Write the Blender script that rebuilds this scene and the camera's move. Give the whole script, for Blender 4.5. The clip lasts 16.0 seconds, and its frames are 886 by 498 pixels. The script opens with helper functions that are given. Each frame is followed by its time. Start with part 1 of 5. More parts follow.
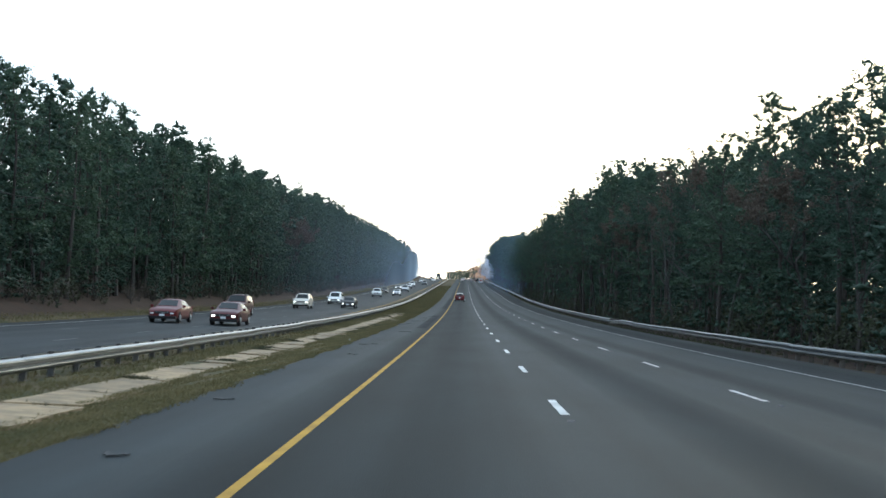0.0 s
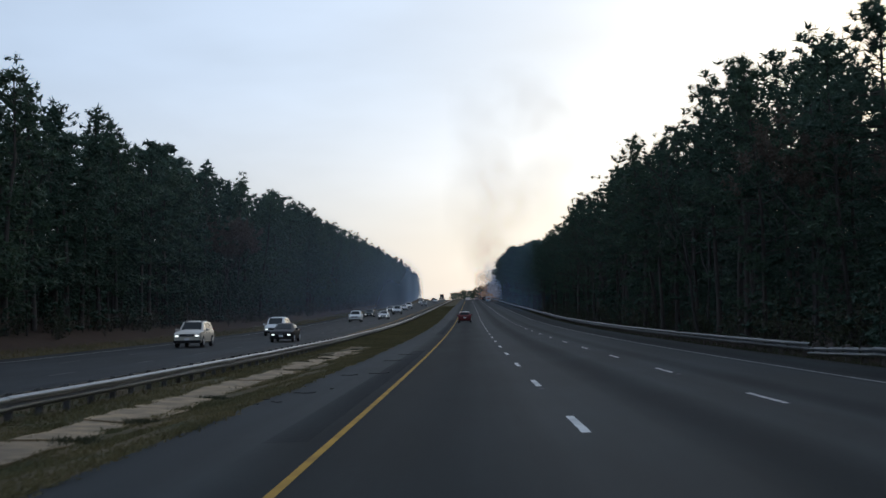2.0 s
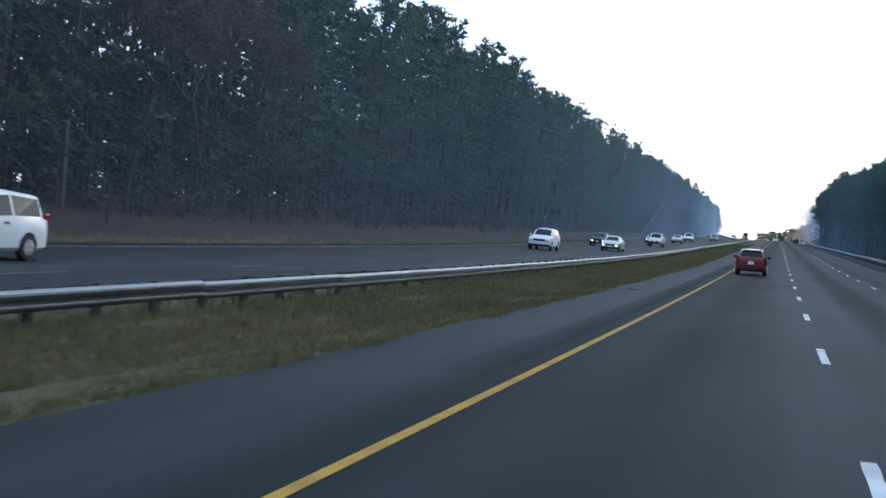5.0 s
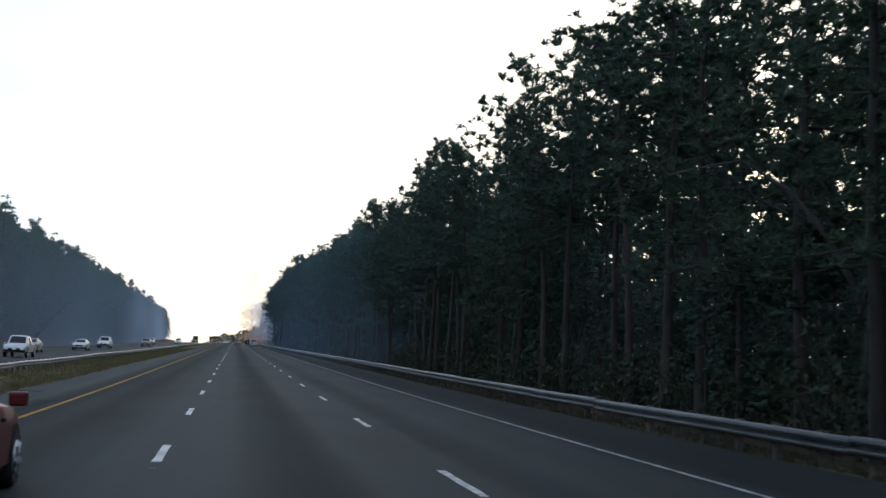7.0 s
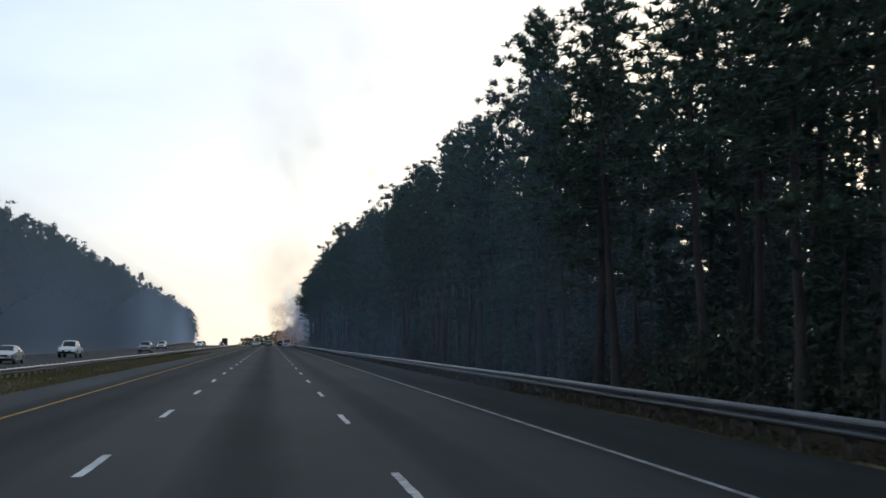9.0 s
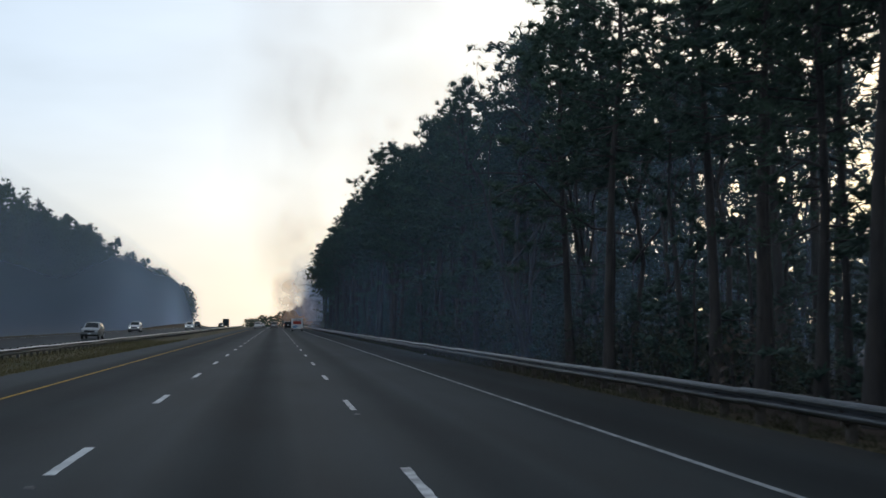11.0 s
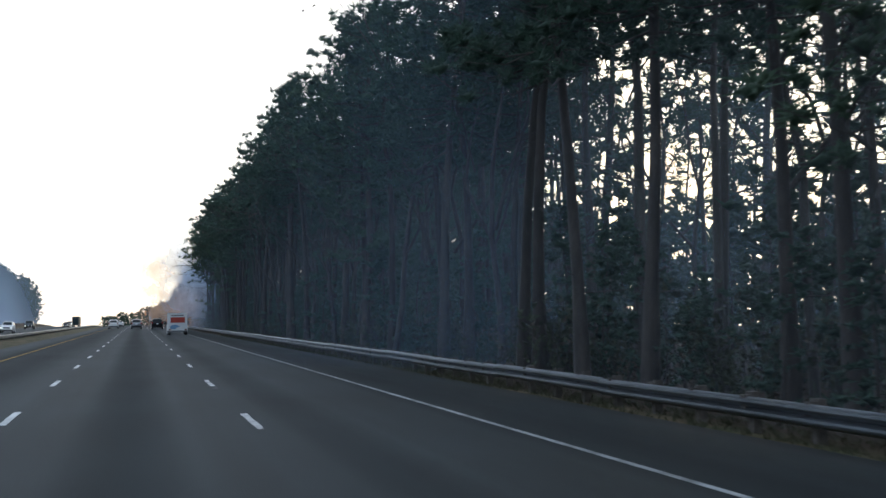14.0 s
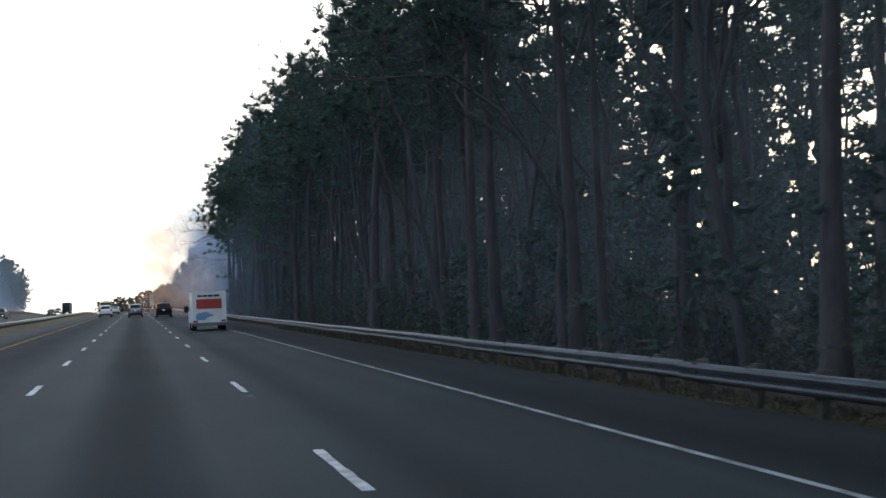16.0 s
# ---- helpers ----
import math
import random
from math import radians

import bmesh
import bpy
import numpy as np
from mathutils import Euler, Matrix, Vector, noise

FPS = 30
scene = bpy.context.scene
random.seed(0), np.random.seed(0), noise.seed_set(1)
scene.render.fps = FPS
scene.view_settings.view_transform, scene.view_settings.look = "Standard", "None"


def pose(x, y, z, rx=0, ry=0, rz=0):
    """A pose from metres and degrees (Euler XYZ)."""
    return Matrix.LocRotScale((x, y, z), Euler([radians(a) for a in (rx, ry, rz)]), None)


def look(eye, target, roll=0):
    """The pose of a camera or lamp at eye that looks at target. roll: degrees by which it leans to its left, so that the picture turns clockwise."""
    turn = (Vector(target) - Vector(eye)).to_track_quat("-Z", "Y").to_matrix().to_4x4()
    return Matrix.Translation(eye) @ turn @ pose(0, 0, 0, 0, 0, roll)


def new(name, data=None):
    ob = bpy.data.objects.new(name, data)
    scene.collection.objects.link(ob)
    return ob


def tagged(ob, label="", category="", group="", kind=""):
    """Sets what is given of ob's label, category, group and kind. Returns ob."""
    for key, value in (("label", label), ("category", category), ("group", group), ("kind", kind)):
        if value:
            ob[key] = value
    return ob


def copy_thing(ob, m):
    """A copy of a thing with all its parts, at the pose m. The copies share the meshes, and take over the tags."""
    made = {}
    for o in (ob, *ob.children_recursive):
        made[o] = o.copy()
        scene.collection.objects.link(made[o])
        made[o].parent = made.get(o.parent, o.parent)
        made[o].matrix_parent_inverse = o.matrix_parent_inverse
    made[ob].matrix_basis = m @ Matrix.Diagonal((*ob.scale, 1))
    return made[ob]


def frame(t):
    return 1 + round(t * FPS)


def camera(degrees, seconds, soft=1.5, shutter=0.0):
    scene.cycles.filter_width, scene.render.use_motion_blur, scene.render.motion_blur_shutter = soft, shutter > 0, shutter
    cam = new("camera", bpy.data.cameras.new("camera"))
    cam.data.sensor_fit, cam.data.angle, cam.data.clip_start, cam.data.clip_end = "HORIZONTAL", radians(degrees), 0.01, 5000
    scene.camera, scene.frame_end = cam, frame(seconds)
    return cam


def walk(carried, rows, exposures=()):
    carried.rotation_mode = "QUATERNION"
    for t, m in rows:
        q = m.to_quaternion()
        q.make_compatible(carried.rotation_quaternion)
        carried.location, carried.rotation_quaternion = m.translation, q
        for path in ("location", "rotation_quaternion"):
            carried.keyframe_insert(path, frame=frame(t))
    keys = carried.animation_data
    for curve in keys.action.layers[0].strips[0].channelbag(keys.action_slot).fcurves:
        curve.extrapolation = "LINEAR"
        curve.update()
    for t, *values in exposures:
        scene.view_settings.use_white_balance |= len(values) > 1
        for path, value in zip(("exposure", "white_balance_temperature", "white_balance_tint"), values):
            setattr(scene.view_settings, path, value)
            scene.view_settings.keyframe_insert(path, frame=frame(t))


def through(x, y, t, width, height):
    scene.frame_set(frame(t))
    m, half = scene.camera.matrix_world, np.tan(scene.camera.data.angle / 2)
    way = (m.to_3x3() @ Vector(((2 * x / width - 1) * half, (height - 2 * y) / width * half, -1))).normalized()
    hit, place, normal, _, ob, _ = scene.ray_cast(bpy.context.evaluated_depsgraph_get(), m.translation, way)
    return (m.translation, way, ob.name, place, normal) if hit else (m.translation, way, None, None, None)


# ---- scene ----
LENS = 38.5

# seconds, metres right of the yellow line, metres along the road, yaw, pitch, roll
DRIVE = [
    (0.0, 2.01, 3.48, 0.99, 2.67, 1.83),
    (0.5, 2.02, 19.08, 1.03, 3.22, 0.05),
    (1.0, 2.05, 34.66, 1.16, 3.62, -1.21),
    (1.5, 2.06, 50.20, 1.29, 3.68, -1.55),
    (2.0, 2.00, 65.93, 1.15, 3.71, -0.91),
    (2.5, 1.96, 81.73, 4.73, 2.70, 1.04),
    (3.0, 1.92, 97.57, 8.69, 2.55, 1.06),
    (3.2, 1.92, 103.91, 11.85, 2.64, 1.05),
    (5.3, 3.02, 171.00, 14.37, -1.36, 5.18),
    (5.5, 3.20, 177.20, 10.35, -2.89, 6.64),
    (5.7, 3.43, 183.37, 3.56, -1.79, 4.20),
    (6.0, 3.66, 192.71, -4.67, 1.89, 2.25),
    (6.5, 4.11, 208.31, -8.44, 6.34, 3.15),
    (7.0, 4.62, 223.92, -9.17, 6.12, 1.70),
    (7.5, 5.08, 239.75, -8.35, 6.30, 2.27),
    (8.0, 5.48, 255.58, -7.66, 5.91, 0.11),
    (10.5, 6.04, 334.41, -7.77, 5.94, 0.04),
    (11.0, 6.01, 350.01, -7.46, 5.10, 0.29),
    (11.5, 5.98, 365.39, -9.29, 4.27, 0.12),
    (12.0, 6.11, 380.69, -10.66, 2.71, -1.24),
    (12.5, 6.03, 395.81, -12.25, 2.96, -0.68),
    (13.0, 5.94, 410.81, -13.31, 3.52, -1.10),
    (13.5, 5.84, 425.71, -13.70, 4.40, -1.99),
    (14.0, 5.70, 440.51, -13.55, 4.82, -0.71),
    (14.5, 5.65, 455.16, -13.74, 5.37, -0.81),
    (15.0, 5.61, 469.49, -13.48, 5.33, -0.87),
    (15.5, 5.66, 483.64, -13.57, 5.46, -1.60),
    (16.0, 5.60, 497.59, -13.66, 3.88, -1.82),
]


def road_z(y):
    """Height of the road's yellow line: a sag, a long upgrade of 3 %, then a crest."""
    y = np.asarray(y, float)
    sag = 0.525e-4 * y * y
    up = 4.415 + 0.03045 * (y - 290)
    top = 20.55 + 0.03045 * (y - 820) - 0.65e-4 * (y - 820) ** 2
    over = 24.11 - 0.00075 * (y - 1060) - 6e-6 * (y - 1060) ** 2
    return np.where(y < 290, sag, np.where(y < 820, up, np.where(y < 1060, top, over)))


SECTION_X = [-400, -60, -32, -26.5, -24.2, -22.7, -22.5, -16, -9.4, -8.6, -7.5, -6.4, -4.4, -2.9, -2.6, 0, 10.7, 13.9, 14.3, 15, 17, 22, 60, 400]
SECTION_Z = [1.5, 2.0, 1.5, 0.75, 0.0, -0.16, -0.14, -0.12, -0.24, -0.27, -0.28, -0.25, -0.34, -0.1, -0.052, 0, 0.214, 0.09, 0.0, -0.08, -0.2, -0.5, -0.4, 0]


def section(x):
    return np.interp(x, SECTION_X, SECTION_Z)


def surface(x, y):
    return float(road_z(y) + section(x))


def grade(y):
    return float((road_z(y + 0.5) - road_z(y - 0.5)))


def eye_pose(x, y, yaw, pitch, roll):
    """Camera 1.62 m over the road, yaw to the left, pitch up, roll as look() takes it."""
    eye = Vector((x, y, float(road_z(y)) + 0.02 * x + 1.62))
    a, p = radians(yaw), radians(pitch)
    return look(eye, eye + Vector((-math.sin(a) * math.cos(p), math.cos(a) * math.cos(p), math.sin(p))), roll)


cam = camera(LENS, 16.0, 1.55, 0.12)
# seconds, stops, kelvin, tint: the camera darkens and brightens its picture as it turns to and from the sky
EXPOSURES = [(0.0, 0.65, 6000, -4), (0.5, 0.3, 6000, 0), (1.0, -0.15, 5950, 2), (1.5, -0.5, 5900, 3), (2.0, -0.82, 5850, 4), (2.5, -0.95, 5800, 5), (3.2, -1.02, 5700, 5), (5.3, 0.5, 5350, 0),
             (6.0, 0.35, 5550, 0), (6.5, 0.1, 5800, 2), (7.0, -0.2, 5950, 2), (8.0, -0.4, 6100, 3), (10.5, -0.66, 6200, 2), (11.5, -0.6, 6150, 2), (12.5, -0.05, 6000, 0), (13.5, 0.15, 6000, 1), (16.0, 0.15, 6100, 3)]
walk(cam, [(r[0], eye_pose(*r[1:])) for r in DRIVE], EXPOSURES)

# ---- light ----
SUN_TURN, SUN_HEIGHT = 24.0, 12.0     # degrees right of the road's line, and up
world = bpy.data.worlds.new("evening_sky")
scene.world = world
world.use_nodes = True
wt = world.node_tree
wt.nodes.clear()
sky = wt.nodes.new("ShaderNodeTexSky")
sky.sky_type, sky.sun_disc = "NISHITA", False
sky.sun_elevation, sky.sun_rotation = radians(SUN_HEIGHT), radians(SUN_TURN)
sky.air_density, sky.dust_density, sky.ozone_density = 1.0, 3.0, 1.0
pale = wt.nodes.new("ShaderNodeHueSaturation")
pale.inputs["Saturation"].default_value = 1.0
veil = wt.nodes.new("ShaderNodeMix")          # thin high cloud over the whole sky
veil.data_type, veil.blend_type = "RGBA", "MIX"
veil.inputs["Factor"].default_value = 0.68
# the veil is warmer and brighter low down, and uneven as thin cloud is
sky_at = wt.nodes.new("ShaderNodeTexCoord")
sky_up = wt.nodes.new("ShaderNodeSeparateXYZ")
wt.links.new(sky_at.outputs["Generated"], sky_up.inputs[0])
low = wt.nodes.new("ShaderNodeMapRange")
low.interpolation_type = "SMOOTHSTEP"
low.inputs["From Min"].default_value, low.inputs["From Max"].default_value = 0.0, 0.22
wt.links.new(sky_up.outputs["Z"], low.inputs["Value"])
tone = wt.nodes.new("ShaderNodeMix")
tone.data_type = "RGBA"
tone.inputs["A"].default_value, tone.inputs["B"].default_value = (11.1, 10.2, 10.1, 1), (8.3, 9.2, 11.3, 1)
wt.links.new(low.outputs[0], tone.inputs["Factor"])
spread = wt.nodes.new("ShaderNodeMapping")
spread.inputs["Scale"].default_value = (2.0, 2.0, 7.0)
wt.links.new(sky_at.outputs["Generated"], spread.inputs["Vector"])
cloud = wt.nodes.new("ShaderNodeTexNoise")
cloud.inputs["Scale"].default_value, cloud.inputs["Detail"].default_value = 1.6, 4
wt.links.new(spread.outputs[0], cloud.inputs["Vector"])
thin = wt.nodes.new("ShaderNodeMapRange")
thin.inputs["From Min"].default_value, thin.inputs["From Max"].default_value = 0.3, 0.7
thin.inputs["To Min"].default_value, thin.inputs["To Max"].default_value = 0.86, 1.12
wt.links.new(cloud.outputs[0], thin.inputs["Value"])
streaks = wt.nodes.new("ShaderNodeVectorMath")
streaks.operation = "SCALE"
wt.links.new(tone.outputs["Result"], streaks.inputs[0])
wt.links.new(thin.outputs[0], streaks.inputs["Scale"])
wt.links.new(streaks.outputs[0], veil.inputs["B"])
bg = wt.nodes.new("ShaderNodeBackground")
bg.inputs["Strength"].default_value = 0.15
wout = wt.nodes.new("ShaderNodeOutputWorld")
wt.links.new(sky.outputs[0], pale.inputs["Color"])
wt.links.new(pale.outputs[0], veil.inputs["A"])
wt.links.new(veil.outputs["Result"], bg.inputs["Color"])
wt.links.new(bg.outputs[0], wout.inputs["Surface"])

sun_data = bpy.data.lights.new("sun", "SUN")
sun_data.energy, sun_data.angle, sun_data.color = 0.6, radians(12), (1.0, 0.86, 0.7)
sun = new("sun", sun_data)
sd = Vector((math.sin(radians(SUN_TURN)) * math.cos(radians(SUN_HEIGHT)), math.cos(radians(SUN_TURN)) * math.cos(radians(SUN_HEIGHT)), math.sin(radians(SUN_HEIGHT))))
sun.matrix_world = look(sd * 300, (0, 0, 0))


# ---- materials ----
def mat(name, color, rough=0.7, metal=0.0, spec=0.5, vary=0.25, scale=4.0, fine=60.0, bump=0.0, second=None, stretch=(1, 1, 1), obrand=0.0):
    """A surface of one or two colours, mottled at two scales, with grain in its relief."""
    m = bpy.data.materials.new(name)
    m.use_nodes = True
    t = m.node_tree
    b = t.nodes["Principled BSDF"]
    b.inputs["Roughness"].default_value = rough
    b.inputs["Metallic"].default_value = metal
    b.inputs["Specular IOR Level"].default_value = spec
    geo = t.nodes.new("ShaderNodeNewGeometry")
    mp = t.nodes.new("ShaderNodeMapping")
    mp.inputs["Scale"].default_value = stretch
    t.links.new(geo.outputs["Position"], mp.inputs["Vector"])
    n1 = t.nodes.new("ShaderNodeTexNoise")
    n1.inputs["Scale"].default_value, n1.inputs["Detail"].default_value = scale, 4
    n2 = t.nodes.new("ShaderNodeTexNoise")
    n2.inputs["Scale"].default_value, n2.inputs["Detail"].default_value = fine, 2
    for n in (n1, n2):
        t.links.new(mp.outputs[0], n.inputs["Vector"])
    mix = t.nodes.new("ShaderNodeMix")
    mix.data_type = "RGBA"
    c2 = second or [c * (1 - vary) for c in color]
    c1 = color if second else [min(1, c * (1 + vary)) for c in color]
    mix.inputs["A"].default_value, mix.inputs["B"].default_value = (*c1, 1), (*c2, 1)
    ramp = t.nodes.new("ShaderNodeMapRange")
    ramp.inputs["From Min"].default_value, ramp.inputs["From Max"].default_value = 0.35, 0.65
    t.links.new(n1.outputs[0], ramp.inputs["Value"])
    t.links.new(ramp.outputs[0], mix.inputs["Factor"])
    hs = t.nodes.new("ShaderNodeHueSaturation")
    val = t.nodes.new("ShaderNodeMapRange")
    val.inputs["To Min"].default_value, val.inputs["To Max"].default_value = 1 - vary, 1 + vary
    t.links.new(n2.outputs[0], val.inputs["Value"])
    last = val.outputs[0]
    if obrand:
        oi = t.nodes.new("ShaderNodeObjectInfo")
        r = t.nodes.new("ShaderNodeMapRange")
        r.inputs["To Min"].default_value, r.inputs["To Max"].default_value = 1 - obrand, 1 + obrand
        t.links.new(oi.outputs["Random"], r.inputs["Value"])
        mu = t.nodes.new("ShaderNodeMath")
        mu.operation = "MULTIPLY"
        t.links.new(last, mu.inputs[0])
        t.links.new(r.outputs[0], mu.inputs[1])
        last = mu.outputs[0]
    t.links.new(last, hs.inputs["Value"])
    t.links.new(mix.outputs["Result"], hs.inputs["Color"])
    t.links.new(hs.outputs[0], b.inputs["Base Color"])
    if bump:
        bp = t.nodes.new("ShaderNodeBump")
        bp.inputs["Strength"].default_value, bp.inputs["Distance"].default_value = bump, 0.02
        t.links.new(n2.outputs[0], bp.inputs["Height"])
        t.links.new(bp.outputs[0], b.inputs["Normal"])
    return m


def leaf_mat(name, c1, c2, through=0.25):
    """Leaves and needles: colour varies from clump to clump and tree to tree; a little light comes through."""
    m = bpy.data.materials.new(name)
    m.use_nodes = True
    t = m.node_tree
    b = t.nodes["Principled BSDF"]
    b.inputs["Roughness"].default_value = 0.6
    b.inputs["Specular IOR Level"].default_value = 0.25
    geo = t.nodes.new("ShaderNodeNewGeometry")
    n = t.nodes.new("ShaderNodeTexNoise")
    n.inputs["Scale"].default_value, n.inputs["Detail"].default_value = 0.35, 3
    t.links.new(geo.outputs["Position"], n.inputs["Vector"])
    ad = t.nodes.new("ShaderNodeMath")
    ad.operation = "ADD"
    sc = t.nodes.new("ShaderNodeMath")
    sc.operation = "MULTIPLY_ADD"
    sc.inputs[1].default_value, sc.inputs[2].default_value = 0.22, -0.11
    t.links.new(geo.outputs["Random Per Island"], sc.inputs[0])
    t.links.new(n.outputs[0], ad.inputs[0])
    t.links.new(sc.outputs[0], ad.inputs[1])
    mix = t.nodes.new("ShaderNodeMix")
    mix.data_type = "RGBA"
    mix.inputs["A"].default_value, mix.inputs["B"].default_value = (*c1, 1), (*c2, 1)
    t.links.new(ad.outputs[0], mix.inputs["Factor"])
    t.links.new(mix.outputs["Result"], b.inputs["Base Color"])
    tr = t.nodes.new("ShaderNodeBsdfTranslucent")
    t.links.new(mix.outputs["Result"], tr.inputs["Color"])
    ms = t.nodes.new("ShaderNodeMixShader")
    ms.inputs[0].default_value = through
    t.links.new(b.outputs[0], ms.inputs[1])
    t.links.new(tr.outputs[0], ms.inputs[2])
    t.links.new(ms.outputs[0], t.nodes["Material Output"].inputs["Surface"])
    return m


def asphalt_mat(name, base, lanes):
    """Worn asphalt: fine aggregate, long streaks along the traffic, darker oil lines in lane middles, patched tone per lane."""
    m = mat(name, base, rough=0.7, spec=0.12, vary=0.24, scale=0.45, fine=70.0, bump=0.3, stretch=(1, 0.25, 1))
    t = m.node_tree
    b = t.nodes["Principled BSDF"]
    src = b.inputs["Base Color"].links[0].from_socket
    geo = t.nodes.new("ShaderNodeNewGeometry")
    sep = t.nodes.new("ShaderNodeSeparateXYZ")
    t.links.new(geo.outputs["Position"], sep.inputs[0])
    mp = t.nodes.new("ShaderNodeMapping")
    mp.inputs["Scale"].default_value = (1.6, 0.012, 0)
    t.links.new(geo.outputs["Position"], mp.inputs["Vector"])
    streak = t.nodes.new("ShaderNodeTexNoise")
    streak.inputs["Scale"].default_value, streak.inputs["Detail"].default_value = 1.0, 4
    t.links.new(mp.outputs[0], streak.inputs["Vector"])
    lo, hi, per = lanes
    ramp = t.nodes.new("ShaderNodeValToRGB")
    ramp.color_ramp.interpolation = "B_SPLINE"
    mr = t.nodes.new("ShaderNodeMapRange")
    mr.inputs["From Min"].default_value, mr.inputs["From Max"].default_value = lo, hi
    t.links.new(sep.outputs["X"], mr.inputs["Value"])
    t.links.new(mr.outputs[0], ramp.inputs["Fac"])
    els = ramp.color_ramp.elements
    els[0].position, els[1].position = 0.0, 1.0
    els[0].color = els[1].color = (per[0], per[0], per[0], 1)
    for i, v in enumerate(per[1:], 1):
        e = els.new(i / len(per))
        e.color = (v, v, v, 1)
    mul = t.nodes.new("ShaderNodeMix")
    mul.data_type, mul.blend_type = "RGBA", "MULTIPLY"
    mul.inputs["Factor"].default_value = 1.0
    t.links.new(src, mul.inputs["A"])
    t.links.new(ramp.outputs[0], mul.inputs["B"])
    hs = t.nodes.new("ShaderNodeHueSaturation")
    val = t.nodes.new("ShaderNodeMapRange")
    val.inputs["From Min"].default_value, val.inputs["From Max"].default_value = 0.3, 0.7
    val.inputs["To Min"].default_value, val.inputs["To Max"].default_value = 0.78, 1.2
    t.links.new(streak.outputs[0], val.inputs["Value"])
    t.links.new(val.outputs[0], hs.inputs["Value"])
    t.links.new(mul.outputs["Result"], hs.inputs["Color"])
    t.links.new(hs.outputs[0], b.inputs["Base Color"])
    # tyres have polished the paler wheel tracks
    gloss = t.nodes.new("ShaderNodeMapRange")
    gloss.inputs["From Min"].default_value, gloss.inputs["From Max"].default_value = 0.55, 1.3
    gloss.inputs["To Min"].default_value, gloss.inputs["To Max"].default_value = 0.92, 0.62
    t.links.new(ramp.outputs[0], gloss.inputs["Value"])
    t.links.new(gloss.outputs[0], b.inputs["Roughness"])
    return m


ASPHALT = asphalt_mat("asphalt", (0.0138, 0.0184, 0.0203), (-2.6, 13.9, [1.3, 1.5, 0.95, 0.55, 0.85, 0.6, 0.85, 0.95, 1.38, 0.9, 0.55, 1.1, 1.45, 0.6, 1.05, 1.3, 0.8, 0.52, 0.72, 0.8]))
ASPHALT_OLD = asphalt_mat("asphalt_opposite", (0.0185, 0.0225, 0.0255), (-22.6, -9.3, [0.9, 1.0, 0.85, 1.1, 0.85, 1.1, 0.9, 1.15, 0.85, 1.1, 0.85, 1.0]))
YELLOW = mat("yellow_paint", (0.40, 0.235, 0.035), 0.85, spec=0.15, vary=0.22, scale=1.2, fine=40, second=(0.26, 0.155, 0.03))
WHITE_LINE = mat("white_road_paint", (0.5, 0.51, 0.5), 0.7, vary=0.16, scale=1.2, fine=45, second=(0.33, 0.335, 0.335))
WORN_LINE = mat("worn_white_paint", (0.46, 0.46, 0.46), 0.65, vary=0.3, scale=3.5, fine=35, second=(0.17, 0.17, 0.17))
FAINT_LINE = mat("nearly_gone_paint", (0.15, 0.15, 0.15), 0.8, spec=0.15, vary=0.3, scale=3.5, fine=35, second=(0.07, 0.07, 0.07))
STEEL = mat("galvanised_steel", (0.175, 0.186, 0.198), 0.36, 0.85, vary=0.12, scale=1.2, fine=14, obrand=0.12, second=(0.13, 0.14, 0.15))
EDGE_LINE = mat("faded_edge_paint", (0.30, 0.31, 0.31), 0.85, spec=0.15, vary=0.3, scale=2.0, fine=30, second=(0.14, 0.145, 0.145))
# dull steel, darker than STEEL: shade on the right beam's face put into its colour
STEEL_SHADED = mat("dull_shaded_steel", (0.125, 0.14, 0.158), 0.4, 0.85, vary=0.18, scale=1.0, fine=14, obrand=0.15, second=(0.08, 0.09, 0.1))
STEEL_DARK = mat("weathered_steel", (0.13, 0.135, 0.14), 0.55, 0.6, vary=0.2, scale=2.0, fine=18, obrand=0.15, second=(0.09, 0.082, 0.075))
POST_WOOD = mat("weathered_post", (0.07, 0.06, 0.052), 0.85, vary=0.3, scale=6, fine=30, bump=0.3, obrand=0.25)
CONCRETE = mat("ditch_concrete", (0.24, 0.17, 0.092), 0.85, vary=0.22, scale=1.6, fine=16, bump=0.5, second=(0.125, 0.09, 0.05), obrand=0.25)
BARK = mat("pine_bark", (0.046, 0.038, 0.033), 0.9, vary=0.3, scale=3, fine=14, bump=0.6, stretch=(1, 1, 0.3), second=(0.024, 0.021, 0.019), obrand=0.25)
BARK_GREY = mat("grey_bark", (0.046, 0.042, 0.039), 0.9, vary=0.25, scale=3, fine=16, bump=0.5, stretch=(1, 1, 0.3), second=(0.025, 0.023, 0.021), obrand=0.25)
NEEDLES = leaf_mat("pine_needles", (0.031, 0.060, 0.041), (0.070, 0.106, 0.064), 0.35)
NEEDLES_DARK = leaf_mat("dark_needles", (0.026, 0.052, 0.040), (0.054, 0.088, 0.060), 0.35)
BROWN_LEAF = leaf_mat("brown_leaves", (0.07, 0.057, 0.046), (0.115, 0.09, 0.07), 0.15)
SHRUB_LEAF = leaf_mat("shrub_leaves", (0.024, 0.034, 0.02), (0.055, 0.06, 0.032), 0.12)
GRASS = leaf_mat("grass_blades", (0.03, 0.05, 0.019), (0.2, 0.15, 0.073), 0.25)
